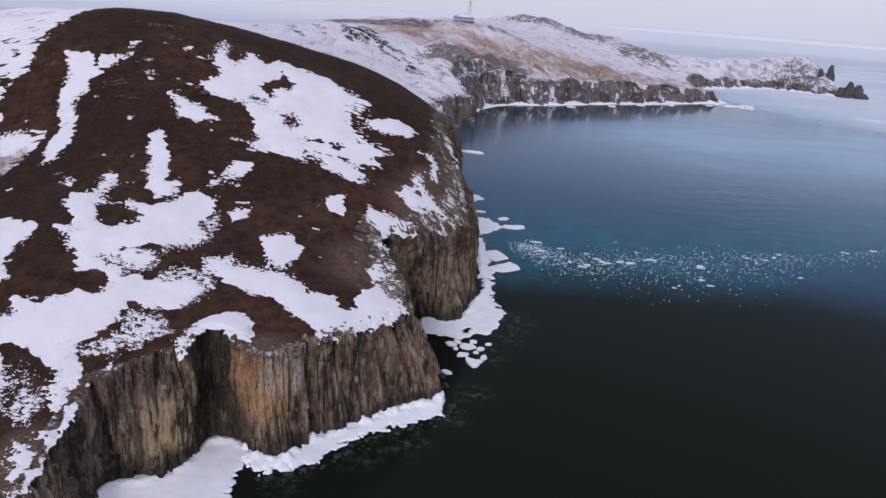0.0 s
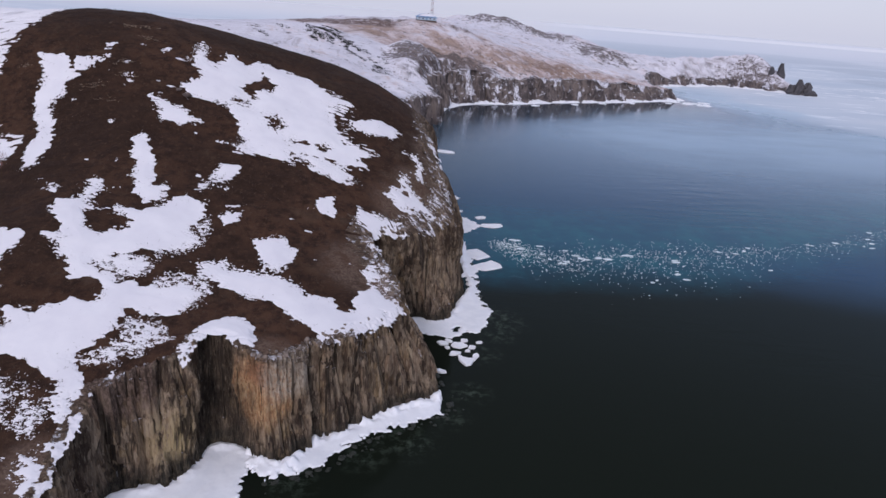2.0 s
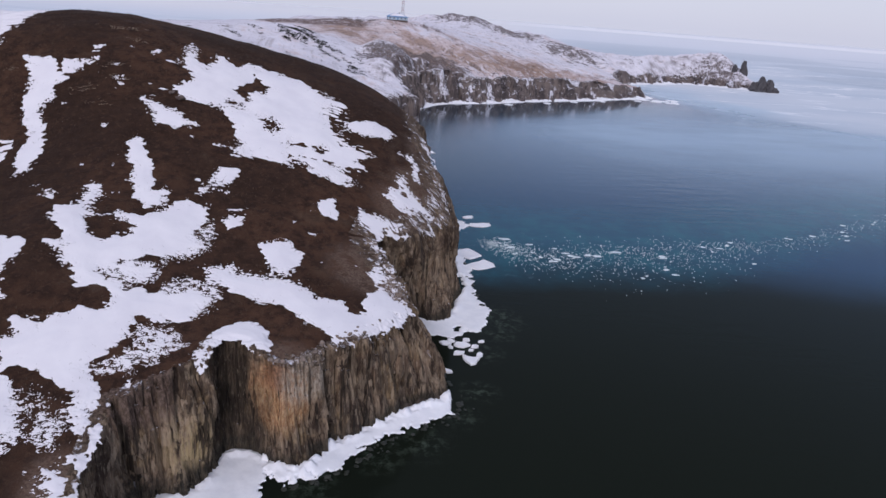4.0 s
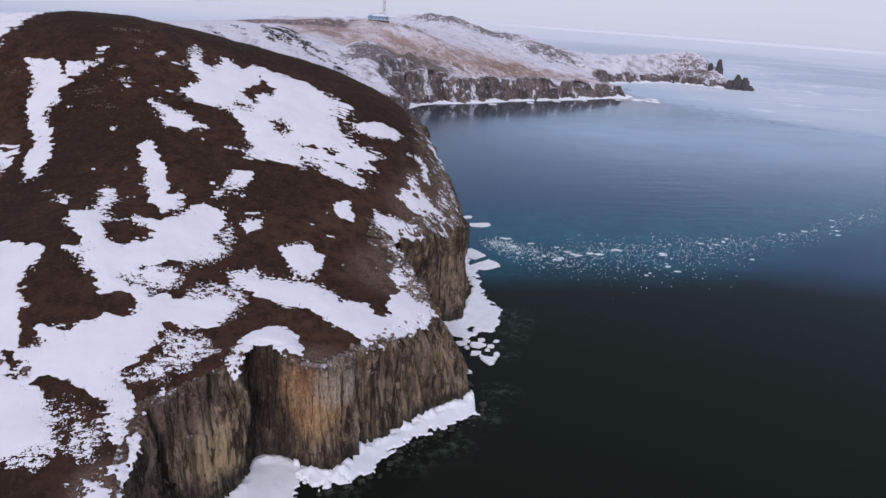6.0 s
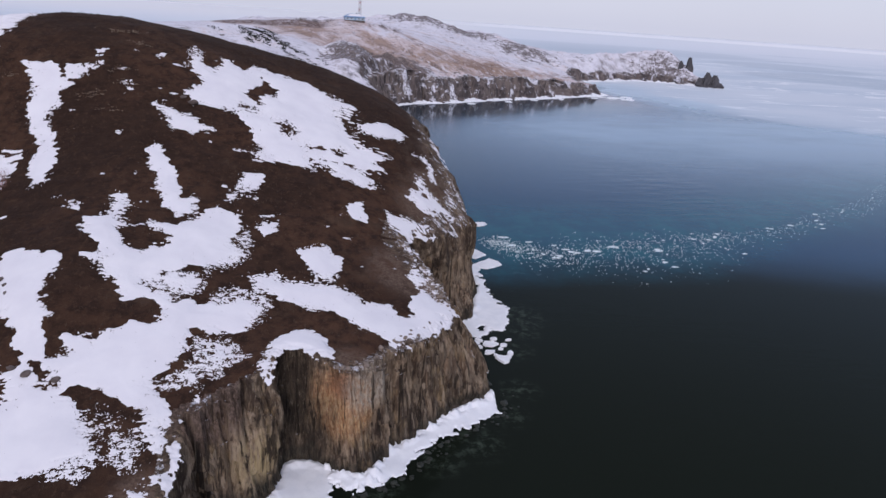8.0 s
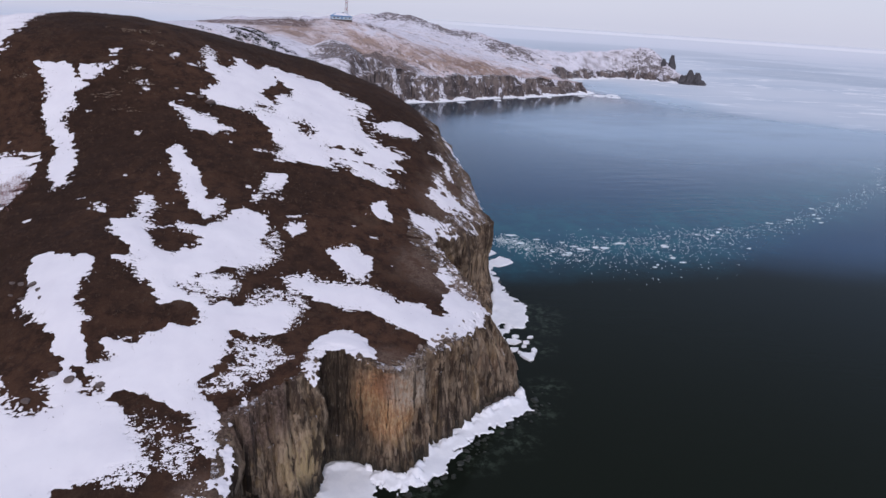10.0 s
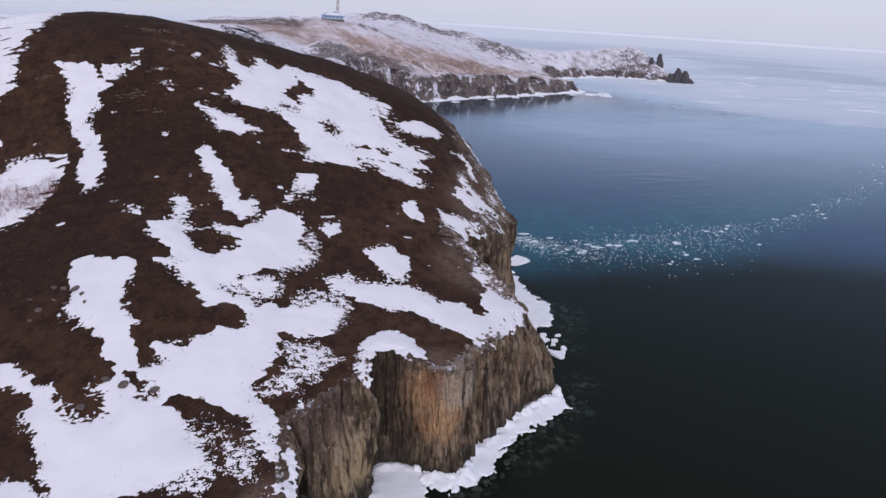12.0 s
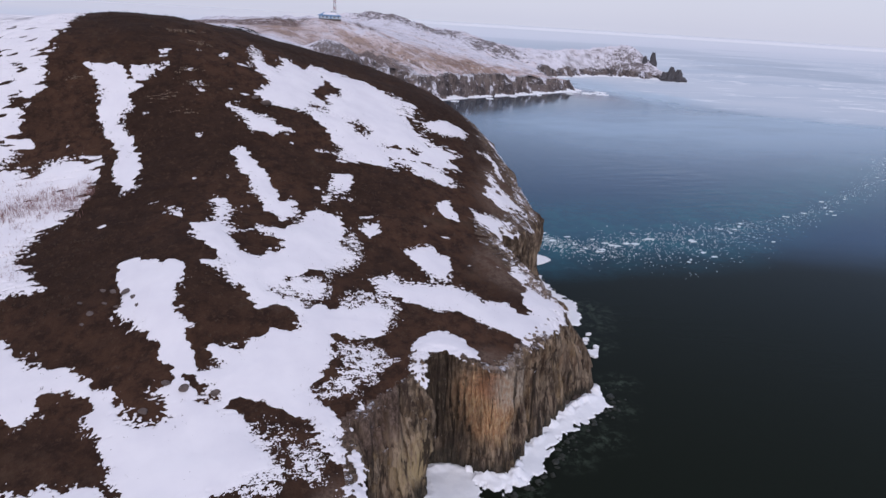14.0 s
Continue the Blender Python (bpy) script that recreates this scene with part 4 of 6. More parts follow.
snow_patch('broad snow field filling a gully with thin twigs', [(-78.3, 100.2), (-69.4, 100.5), (-65.6, 100.2), (-63.2, 101.0), (-58.2, 100.7), (-57.6, 98.3), (-58.7, 92.4), (-60.6, 89.4), (-62.9, 86.6), (-63.7, 82.9), (-60.4, 78.3), (-59.9, 77.2), (-64.1, 77.9), (-71.8, 78.8)], [], 1.3, 0.0, (3.2, 0.9, 0.45))
snow_patch('patchy snow field on the hill shoulder', [(-93, 150), (-80, 146), (-70, 140), (-63.5, 133), (-64.6, 124), (-66.3, 117.1), (-65.8, 112.6), (-67.9, 109.2), (-67.9, 106.8), (-65.9, 103.9), (-68.3, 101.5), (-69.6, 101.4), (-78.7, 101.5)], [], 1.6, -0.2, (3.4, 1.0, 0.22))
snow_patch('patchy snow over the saddle behind the dome', [(-104, 168), (-84, 170), (-70, 160), (-61, 148), (-66, 138), (-70, 128), (-76, 127), (-90, 137), (-104, 140)], [], 1.6, 0.0, (3.4, 1.0, 0.36))
snow_patch('large ragged snow patch on the upper brown slope', [(-38.7, 125.6), (-36.8, 120.4), (-35.1, 119.2), (-33.6, 123.9), (-30.6, 122.0), (-29.4, 125.1), (-24.7, 125.4), (-20.5, 124.6), (-16.6, 121.8), (-12.4, 120.4), (-16.3, 118.1), (-15.0, 112.9), (-12.7, 108.7), (-8.0, 108.3), (-10.7, 105.8), (-9.0, 104.7), (-12.9, 102.7), (-10.7, 100.4), (-12.5, 98.8), (-16.7, 99.4), (-17.6, 100.9), (-20.3, 102.1), (-20.2, 100.5), (-24.7, 100.2), (-27.5, 99.5), (-27.6, 103.3), (-29.1, 106.8), (-31.2, 109.5), (-34.4, 109.8), (-37.6, 109.7), (-38.3, 111.4), (-35.8, 115.0), (-38.7, 118.1)], [[(-30.3, 115.2), (-29.2, 117.8), (-28.3, 119.0), (-27.6, 121.4), (-25.2, 119.8), (-25.5, 116.6), (-27.2, 116.6), (-28.1, 113.6)], [(-31.2, 112.4), (-28.6, 111.9), (-28.6, 110.7), (-30.6, 111.4)], [(-25.7, 109.3), (-23.7, 109.4), (-22.4, 108.3), (-24.2, 107.7)], [(-14.5, 106.2), (-19.5, 105.4), (-20.5, 104.6), (-15.5, 105.0)], [(-13.5, 103.6), (-18.0, 102.6), (-14.0, 102.9)]], 1.6, 0.1)
snow_patch('scattered wind-blown snow between larger patches', [(-18.0, 123.5), (-14.5, 121.8), (-11.0, 119.6), (-11.8, 116.5), (-13.4, 113.0), (-11.0, 110.6), (-7.0, 109.6), (-8.2, 106.8), (-14.0, 106.5), (-17.0, 112.0), (-18.0, 117.5)], [], 1.3, 0.0, (1.5, 0.5, -0.22))
snow_patch('oval snow patch on a slope above the sea cliff', [(-12.6, 115.2), (-7.4, 118.6), (-4.0, 117.6), (-5.0, 115.0), (-8.8, 113.0), (-12.6, 112.7)], [], 1.0, 0.0)
snow_patch('thin finger of snow on brown grass', [(-42.3, 108.0), (-40.4, 107.7), (-37.4, 106.1), (-34.0, 104.3), (-36.0, 102.9), (-39.0, 103.6), (-40.8, 105.8)], [], 1.0, 0.22)
snow_patch('narrow tongue of snow on brown grass', [(-41.8, 98.7), (-40.6, 99.5), (-38.9, 96.5), (-37.6, 93.3), (-36.6, 90.7), (-36.5, 88.8), (-34.7, 89.7), (-34.7, 86.9), (-36.3, 85.5), (-37.8, 87.6), (-39.4, 90.8), (-39.6, 93.6), (-41.0, 95.7)], [], 1.0, 0.22)
snow_patch('small snow patch on brown grass', [(-29.3, 96.0), (-26.0, 97.6), (-26.8, 95.0), (-28.4, 92.7), (-29.9, 92.9)], [], 1.0, 0.0)
snow_patch('small snow patch on brown grass', [(-26.8, 86.3), (-24.9, 87.4), (-24.5, 85.6), (-26.1, 84.2), (-27.0, 84.9)], [], 1.0, 0.0)
snow_patch('small snow patch on brown grass', [(-15.3, 93.9), (-13.1, 95.2), (-12.9, 92.7), (-12.4, 90.9), (-14.3, 90.8), (-15.3, 91.7)], [], 1.0, 0.0)
FIELD_WEST = [(-44.6, 63.5), (-43.5, 64.0), (-43.8, 65.5), (-44.3, 66.5), (-43.0, 66.0), (-41.0, 66.0), (-40.2, 66.8), (-38.2, 67.8), (-36.1, 68.2), (-35.7, 69.8), (-36.5, 71.0), (-37.5, 71.5), (-39.4, 70.8), (-40.4, 72.0), (-41.0, 73.2), (-42.4, 74.2), (-43.1, 75.8), (-45.0, 77.0), (-42.8, 77.0), (-44.2, 79.5), (-45.8, 81.2), (-46.4, 83.9), (-44.2, 84.8)]
FIELD_EAST = [(-44.1, 89.8), (-42.7, 89.4), (-41.7, 86.9), (-42.3, 84.6), (-41.1, 82.5), (-38.9, 83.8), (-36.4, 84.0), (-33.6, 86.8), (-32.1, 88.8), (-29.4, 87.7), (-29.0, 84.8), (-29.9, 81.6), (-27.9, 80.1), (-31.3, 77.7), (-34.2, 76.6), (-36.3, 75.3), (-32.6, 74.8), (-33.7, 72.5), (-33.2, 71.8), (-30.3, 71.5), (-27.7, 71.8), (-25.5, 71.8), (-26.7, 69.8), (-27.3, 68.0), (-28.8, 67.2), (-31.0, 67.8), (-32.5, 67.2), (-33.1, 64.0), (-34.1, 63.0), (-35.1, 61.5), (-35.9, 60.8), (-34.8, 60.2), (-33.6, 58.8), (-33.0, 57.2), (-33.2, 55.8), (-32.6, 54.0), (-31.8, 51.5), (-33.4, 53.0), (-34.7, 54.0), (-35.3, 56.2), (-35.5, 57.8), (-37.3, 58.8), (-38.9, 59.5), (-40.2, 60.0), (-41.3, 61.0), (-42.4, 60.5), (-43.8, 61.2), (-44.7, 62.5), (-45.4, 63.5)]
snow_patch('large branching snow field above the cliff', FIELD_EAST + FIELD_WEST, [[(-41.8, 82.0), (-40.2, 83.2), (-36.4, 81.9), (-36.8, 80.0), (-39.1, 78.6), (-41.2, 79.5)], [(-38.2, 73.7), (-34.7, 73.8), (-31.8, 72.3), (-34.9, 71.4), (-37.1, 72.5)]], 1.0, 0.0)
snow_patch('thin broken snow speckled with dry grass', [(-32.1, 66.3), (-29.3, 66.7), (-27.4, 64.3), (-29.5, 62.1), (-32.4, 60.3), (-34.6, 60.7), (-32.6, 62.2), (-31.4, 63.6)], [], 1.5, 0.3, (0.75, 0.45, 0.08))
snow_patch('thin broken snow speckled with dry grass', [(-33.3, 78.5), (-32.0, 80.9), (-29.7, 82.6), (-28.2, 85.4), (-27.9, 82.6), (-27.6, 79.8), (-29.5, 78.0), (-32.0, 76.6)], [], 1.3, 0.25, (0.75, 0.45, -0.05))
snow_patch('thin broken snow speckled with dry grass', [(-38.2, 73.9), (-36.4, 74.8), (-33.9, 75.6), (-32.4, 75.1), (-32.4, 73.1), (-34.9, 71.7), (-36.9, 72.1)], [], 1.3, 0.25, (0.75, 0.45, 0.05))
snow_patch('thin broken snow speckled with dry grass', [(-31.2, 72.6), (-29.1, 73.9), (-25.7, 73.7), (-25.0, 71.8), (-26.4, 69.3), (-28.2, 68.2), (-29.8, 70.1)], [], 1.3, 0.25, (0.75, 0.45, 0.0))
snow_patch('snow pocket between dark grass knolls', [(-53.3, 76.5), (-53.1, 78.8), (-51.8, 79.0), (-49.5, 78.0), (-46.7, 76.8), (-46.7, 74.5), (-47.3, 72.2), (-46.9, 70.0), (-45.6, 68.0), (-46.1, 67.0), (-45.7, 64.8), (-44.7, 63.2), (-47.3, 63.0), (-47.1, 64.0), (-48.5, 65.2), (-48.4, 67.0), (-50.3, 68.8), (-52.7, 71.2), (-52.1, 72.5)], [], 1.0, 0.0)
snow_patch('wide smooth snow apron below boulders', [(-55.4, 64.6), (-52.0, 63.6), (-50.9, 61.6), (-49.3, 59.5), (-47.0, 59.3), (-49.0, 62.2), (-46.8, 62.8), (-44.0, 60.7), (-41.2, 58.6), (-39.4, 55.6), (-39.0, 53.3), (-40.4, 52.5), (-42.5, 51.8), (-45.0, 51.8), (-45.2, 48.2), (-50.1, 49.4), (-50.7, 53.8), (-51.6, 55.5), (-52.5, 57.8), (-53.6, 59.7), (-53.9, 61.1), (-53.0, 62.3)], [], 1.0, 0.0)
snow_patch('snow bank beside dark grass', [(-68.7, 73.5), (-62.7, 72.0), (-61.4, 70.5), (-59.3, 68.0), (-56.6, 67.0), (-53.9, 64.7), (-55.2, 63.9), (-58.0, 64.8), (-57.8, 62.8), (-59.2, 62.3), (-60.6, 62.9), (-65.6, 63.1)], [], 1.2, 0.0)
snow_patch('snow bank beside dark grass', [(-63.7, 57.2), (-59.0, 56.2), (-56.5, 55.4), (-52.4, 54.3), (-51.0, 53.3), (-50.5, 49.5), (-62.3, 52.5)], [], 1.0, 0.0)
snow_patch('long snow patch running to the cliff edge', [(-27.9, 76.5), (-26.8, 77.0), (-24.2, 78.0), (-23.9, 76.5), (-20.8, 76.8), (-17.5, 76.5), (-16.2, 76.0), (-14.8, 74.5), (-11.7, 74.8), (-10.7, 73.2), (-9.8, 72.8), (-8.6, 73.8), (-9.1, 75.5), (-8.2, 77.5), (-6.5, 79.5), (-5.0, 78.2), (-3.5, 78.2), (-2.1, 77.8), (-2.4, 75.8), (-3.6, 73.5), (-6.5, 71.0), (-8.5, 69.0), (-10.1, 68.0), (-10.1, 67.2), (-10.6, 64.8), (-11.3, 64.8), (-11.4, 66.5), (-12.2, 67.2), (-12.9, 68.5), (-15.2, 69.5), (-16.8, 71.0), (-18.2, 72.0), (-20.7, 72.0), (-23.1, 72.8), (-25.5, 73.8), (-27.0, 74.8)], [], 0.8, 0.1)
snow_patch('short snow patch on brown grass', [(-22.0, 82.5), (-19.9, 83.5), (-18.0, 83.5), (-18.0, 82.2), (-16.9, 82.2), (-17.0, 79.5), (-18.0, 76.8), (-20.1, 77.0), (-20.2, 78.5), (-21.1, 79.8)], [], 1.0, 0.15)
snow_patch('snow arch round the head of a rock recess', [(-26.0, 62.3), (-25.3, 64.5), (-24.3, 67.0), (-22.5, 68.3), (-20.5, 68.4), (-19.1, 67.0), (-18.2, 64.4), (-18.3, 63.2), (-19.5, 62.9), (-20.5, 63.9), (-21.6, 64.8), (-23.2, 64.8), (-24.2, 63.3), (-24.7, 61.6), (-24.7, 60.2), (-25.5, 61.4)], [], 0.7, -0.46, rim=1.15, lift=0.13)
snow_patch('small chip of snow at the cliff edge', [(-31.3, 59.4), (-30.5, 59.2), (-30.9, 58.3), (-31.3, 58.0)], [], 0.4, -0.2)
snow_patch('snow patch on the cliff brow', [(-10.0, 95.0), (-7.5, 95.2), (-3.0, 96.3), (-2.8, 94.5), (-6.4, 90.6), (-8.8, 90.0), (-9.8, 91.9)], [], 1.0, 0.0)
snow_patch('snow patch on the cliff brow', [(-7.0, 86.1), (-6.4, 83.3), (-6.2, 80.7), (-7.4, 80.0), (-8.1, 81.9)], [], 1.0, 0.0)
snow_patch('small snow patch on rocky slope', [(-34.2, 50.8), (-32.9, 51.3), (-32.1, 50.5), (-32.6, 49.6)], [], 1.2, 0.05)
snow_patch('small snow patch on rocky slope', [(-34.8, 49.3), (-33.0, 48.8), (-32.0, 46.0), (-33.7, 46.3)], [], 1.2, 0.05)
snow_patch('small snow patch on rocky slope', [(-31.7, 46.0), (-28.6, 45.4), (-26.9, 43.7), (-30.1, 43.0)], [], 1.2, 0.05)
snow_patch('snow patch on the rocky cliff brow', [(-6.4, 100.3), (-5.4, 102.6), (-4.0, 103.2), (-3.7, 106.6), (-2.7, 107.3), (-2.1, 104.9), (0.3, 104.0), (2.7, 103.5), (1.7, 99.3), (-0.2, 100.3), (-3.5, 98.8)], [], 1.3, 0.0, (1.9, 1.5, 0.48))
snow_patch('thin snow between rocks on the cliff rim', [(-4.2, 78.2), (-5.8, 79.0), (-6.6, 82.5), (-8.4, 88.0), (-9.6, 90.5), (-8.6, 91.0), (-6.6, 88.0), (-4.8, 84.0)], [], 1.3, 0.2, (1.0, 0.7, -0.12))
snow_patch('thin snow between rocks on the cliff rim', [(-3.4, 97.2), (-0.6, 97.0), (2.2, 101.0), (4.5, 106.0), (4.5, 111.0), (2.9, 117.0), (1.4, 116.5), (2.2, 110.0), (0.6, 104.6)], [], 1.3, 0.2, (1.0, 0.7, -0.28))
snow_patch('snow patch on the rocky cliff brow', [(1.2, 100.8), (2.7, 101.8), (2.8, 99.0), (2.1, 95.7), (1.3, 97.3)], [], 1.3, 0.0, (1.9, 1.5, 0.48))
snow_patch('snow patch on the rocky cliff brow', [(0.3, 123.7), (2.0, 123.6), (2.6, 119.3), (1.3, 119.5)], [], 1.3, 0.0, (1.9, 1.5, 0.48))
snow_patch('snow patch on the rocky cliff brow', [(-3.5, 112.7), (-1.1, 114.5), (0.3, 112.0), (0.1, 108.4), (-0.9, 109.0), (-1.6, 111.3)], [], 1.3, 0.0, (1.9, 1.5, 0.48))
snow_patch('thin broken snow speckled with dry grass', [(-41.3, 58.3), (-38.2, 58.6), (-35.0, 55.5), (-34.7, 52.0), (-37.9, 52.3)], [], 1.5, 0.2, (0.75, 0.45, -0.55))
snow_patch('thin broken snow speckled with dry grass', [(-36.1, 49.1), (-34.0, 48.7), (-31.2, 46.1), (-29.1, 44.5), (-28.7, 42.1), (-32.0, 41.9)], [], 1.5, 0.2, (0.75, 0.45, -0.5))
snow_patch('thin broken snow speckled with dry grass', [(-45.1, 54.4), (-42.5, 55.5), (-39.4, 55.9), (-38.1, 52.7), (-39.2, 50.8), (-42.5, 51.9)], [], 1.5, 0.3, (0.75, 0.45, 0.08))
snow_patch('thin broken snow speckled with dry grass', [(-37.4, 52.2), (-37.1, 54.3), (-35.7, 55.2), (-34.4, 54.6), (-35.0, 52.8), (-35.8, 51.4)], [], 1.2, 0.1, (0.75, 0.45, 0.08))
snow_patch('small snow fleck on brown grass', [(-51.8, 117.5), (-50.3, 118.1), (-50.5, 117.2), (-51.6, 116.8)], [], 0.9, -0.05)
snow_patch('small snow fleck on brown grass', [(-48.0, 114.2), (-46.9, 114.6), (-47.3, 113.8)], [], 0.9, -0.05)
snow_patch('small snow fleck on brown grass', [(-43.3, 119.3), (-42.3, 119.9), (-42.4, 118.9), (-43.2, 118.5)], [], 0.9, -0.05)
snow_patch('small snow fleck on brown grass', [(-49.2, 88.2), (-47.3, 87.0), (-47.4, 85.9), (-48.5, 86.6)], [], 0.9, -0.05)
snow_patch('small snow fleck on brown grass', [(-47.2, 111.5), (-46.0, 111.8), (-46.6, 111.0)], [], 0.9, -0.05)
snow_patch('small snow fleck on brown grass', [(-63.2, 103.5), (-62.1, 103.8), (-62.3, 103.2)], [], 0.9, -0.05)
snow_patch('small snow fleck on brown grass', [(-26.5, 88.2), (-24.6, 88.9), (-25.5, 87.9)], [], 0.9, -0.05)
snow_patch('small snow fleck on brown grass', [(-31.0, 91.8), (-28.7, 93.5), (-29.7, 91.0), (-31.2, 90.4)], [], 0.9, -0.05)

fleck = random.Random(17)
for cx, cy, count in ((-45, 112, 9), (-33, 101, 7), (-50, 104, 5), (-24, 91, 5), (-44, 92, 5), (-18, 86, 4), (-58, 84, 4)):
    for _ in range(count):
        fx, fy, size = cx + fleck.gauss(0, 5), cy + fleck.gauss(0, 4), fleck.uniform(0.15, 0.42)
        snow_patch('tiny snow fleck on brown grass', [(fx - size * 2.0, fy), (fx - size * 0.3, fy + size * 0.7), (fx + size * 2.0, fy + 0.1), (fx + size * 0.4, fy - size * 0.7)], [], 0.7, -0.12)

sizes = np.cumsum([0] + [len(v) for v, f in CRUMBS])
tagged(mesh_object("snow_crumbs", np.vstack([v for v, f in CRUMBS]), np.vstack([f + n for (v, f), n in zip(CRUMBS, sizes)]), SNOW), "scattered crumbs of snow along the patch edges", "snow", kind="stuff")


# ---- ice along the shore ----
FOOT = [tuple(v) for v in spline([p[2:] for p in NEAR_COAST] + [p[2:] for p in EAST_COAST[1:] + BAY_COAST[1:]], 1.5)]


def shore_ice(name, label, outline, bank=1.6, step=0.13, holes=(), ragged=1.0, trim=0.0):
    """A shelf of ice and drift snow that climbs towards the foot of the cliff."""
    px, py = [p[0] for p in outline], [p[1] for p in outline]
    x, y = np.meshgrid(np.arange(min(px) - 1.5, max(px) + 1.5, step), np.arange(min(py) - 1.5, max(py) + 1.5, step))
    d = signed(outline, x, y)
    for h in holes:
        d = np.minimum(d, -signed(h, x, y))
    d = d - trim + ragged * (0.50 * fbm(x / 2.6, y / 2.6, 3, 71) + 0.46 * vnoise(x / 0.9, y / 0.8, 73)) + 0.26 * vnoise(x / 0.36, y / 0.36, 74)
    wall = line_distance(FOOT, x, y, False)
    rise = bank * (0.45 * smooth(2.6, 0.2, wall) + 0.85 * smooth(1.1, 0.0, wall) * (0.42 + 0.75 * vnoise(x / 1.9, y / 1.9, 78) + 0.32 * vnoise(x / 0.6, y / 0.6, 79))) * (0.8 + 0.25 * vnoise(x / 2.4, y / 2.4, 77))
    z = np.clip(3.5 * d, -0.5, 0.16 + rise + 0.03 * fbm(x / 1.8, y / 1.8, 3, 75))
    ok = d > -0.45
    keep = ok[:-1, :-1] & ok[1:, :-1] & ok[:-1, 1:] & ok[1:, 1:]
    v, f = compact(np.stack([x, y, z], -1).reshape(-1, 3), grid_faces(*x.shape, keep))
    return tagged(mesh_object(name, v, f, ICE), label, "shore ice", "ice along the shore")


shore_ice("ice_shelf", "white ice shelf filling the recess under the cliff", [(-33.5, 57.5), (-29.5, 58.5), (-27.4, 60.5), (-26.4, 63), (-26, 67.5), (-22.5, 67.8), (-19.6, 67.0), (-17.8, 64.2), (-16.6, 63.2), (-16.6, 61.6), (-18.6, 60.5), (-18.9, 57.3), (-17.8, 54.0), (-18.5, 47), (-22, 40), (-34, 38), (-34, 46), (-33, 52)], 0.5)
shore_ice("ice_shelf", "narrow snowy ice ledge along the cliff foot", [(-17.0, 63.0), (-13.9, 63.5), (-13.2, 67), (-10, 69.5), (-6.5, 72.5), (-3, 75), (1.5, 78), (3.0, 76.4), (3.1, 73.5), (2.0, 71.9), (0.4, 70.8), (-1.9, 69.1), (-4.4, 67.6), (-7.0, 66.2), (-9.6, 62.9), (-12.6, 60.4), (-14.4, 59.4), (-16.6, 59.0), (-18.9, 60.2), (-19.6, 63.0)], 1.25, 0.11, ragged=1.5, trim=0.25)
shore_ice("ice_shelf", "white ice shelf in the small cove", [(-2.5, 101), (2.5, 100), (5, 100.5), (9.4, 112), (10.0, 118), (11.6, 116), (10.9, 108.5), (12.6, 104), (11.3, 98.3), (9.6, 94.5), (7.2, 95.0), (5.0, 92.2), (2.4, 93.2), (-1.0, 94)], 0.6, 0.2, [[(5.0, 95.6), (6.8, 96.6), (6.2, 94.4)]])
shore_ice("ice_shelf", "thin ice ledge beside the bay cliff", [(8.6, 118), (8.6, 140), (10.6, 141), (11.2, 132), (11.6, 124), (11.8, 118)], 0.9)
shore_ice("ice_shelf", "broken ice ledge beside the bay cliff", [(8.4, 143), (8.6, 157), (13.4, 156.2), (16.2, 150.5), (12, 144.6)], 0.6)
shore_ice("ice_shelf", "small ice ledge beside the bay cliff", [(7, 170), (6.6, 180), (12.0, 177.5), (13.3, 174.4), (9.7, 170.5)], 0.5)


def strip_ice(label, points, width, seed):
    """The white ice foot of a far shore."""
    line = spline(points, 1.2)
    t = np.gradient(line, axis=0)
    t /= np.linalg.norm(t, axis=1, keepdims=True)
    out = np.stack([t[:, 1], -t[:, 0]], -1)
    run = np.arange(len(line)) * 1.2
    w = width * np.clip(0.75 + 1.1 * vnoise(run / 13, run * 0, seed) + 0.8 * vnoise(run / 3.5, run * 0, seed + 1), 0.10, 2.4)
    tall = 0.55 + 0.5 * vnoise(run / 9, run * 0, seed + 2) + 0.35 * vnoise(run / 2.6, run * 0, seed + 3)
    rows = []
    for off, z in ((-4.0, 2.0), (-1.0, 1.1), (0.5, 0.5), (1.0, -0.3)):
        q = line + out * (w * max(off, 0) + min(off, 0))[:, None]
        rows.append(np.dstack([q[None], (z * tall if z > 0 else z + 0 * tall)[None]]))
    g = np.concatenate(rows, 0)
    return tagged(mesh_object("ice_shelf", g.reshape(-1, 3), grid_faces(*g.shape[:2]), ICE), label, "shore ice", "ice along the shore")


strip_ice("white ice foot under the far columnar cliffs", [p[2:] for p in FAR_COAST[:10]], 2.3, 81)
strip_ice("white ice foot round the outer headland", [p[2:] for p in FAR_COAST[11:20]], 4.0, 85)


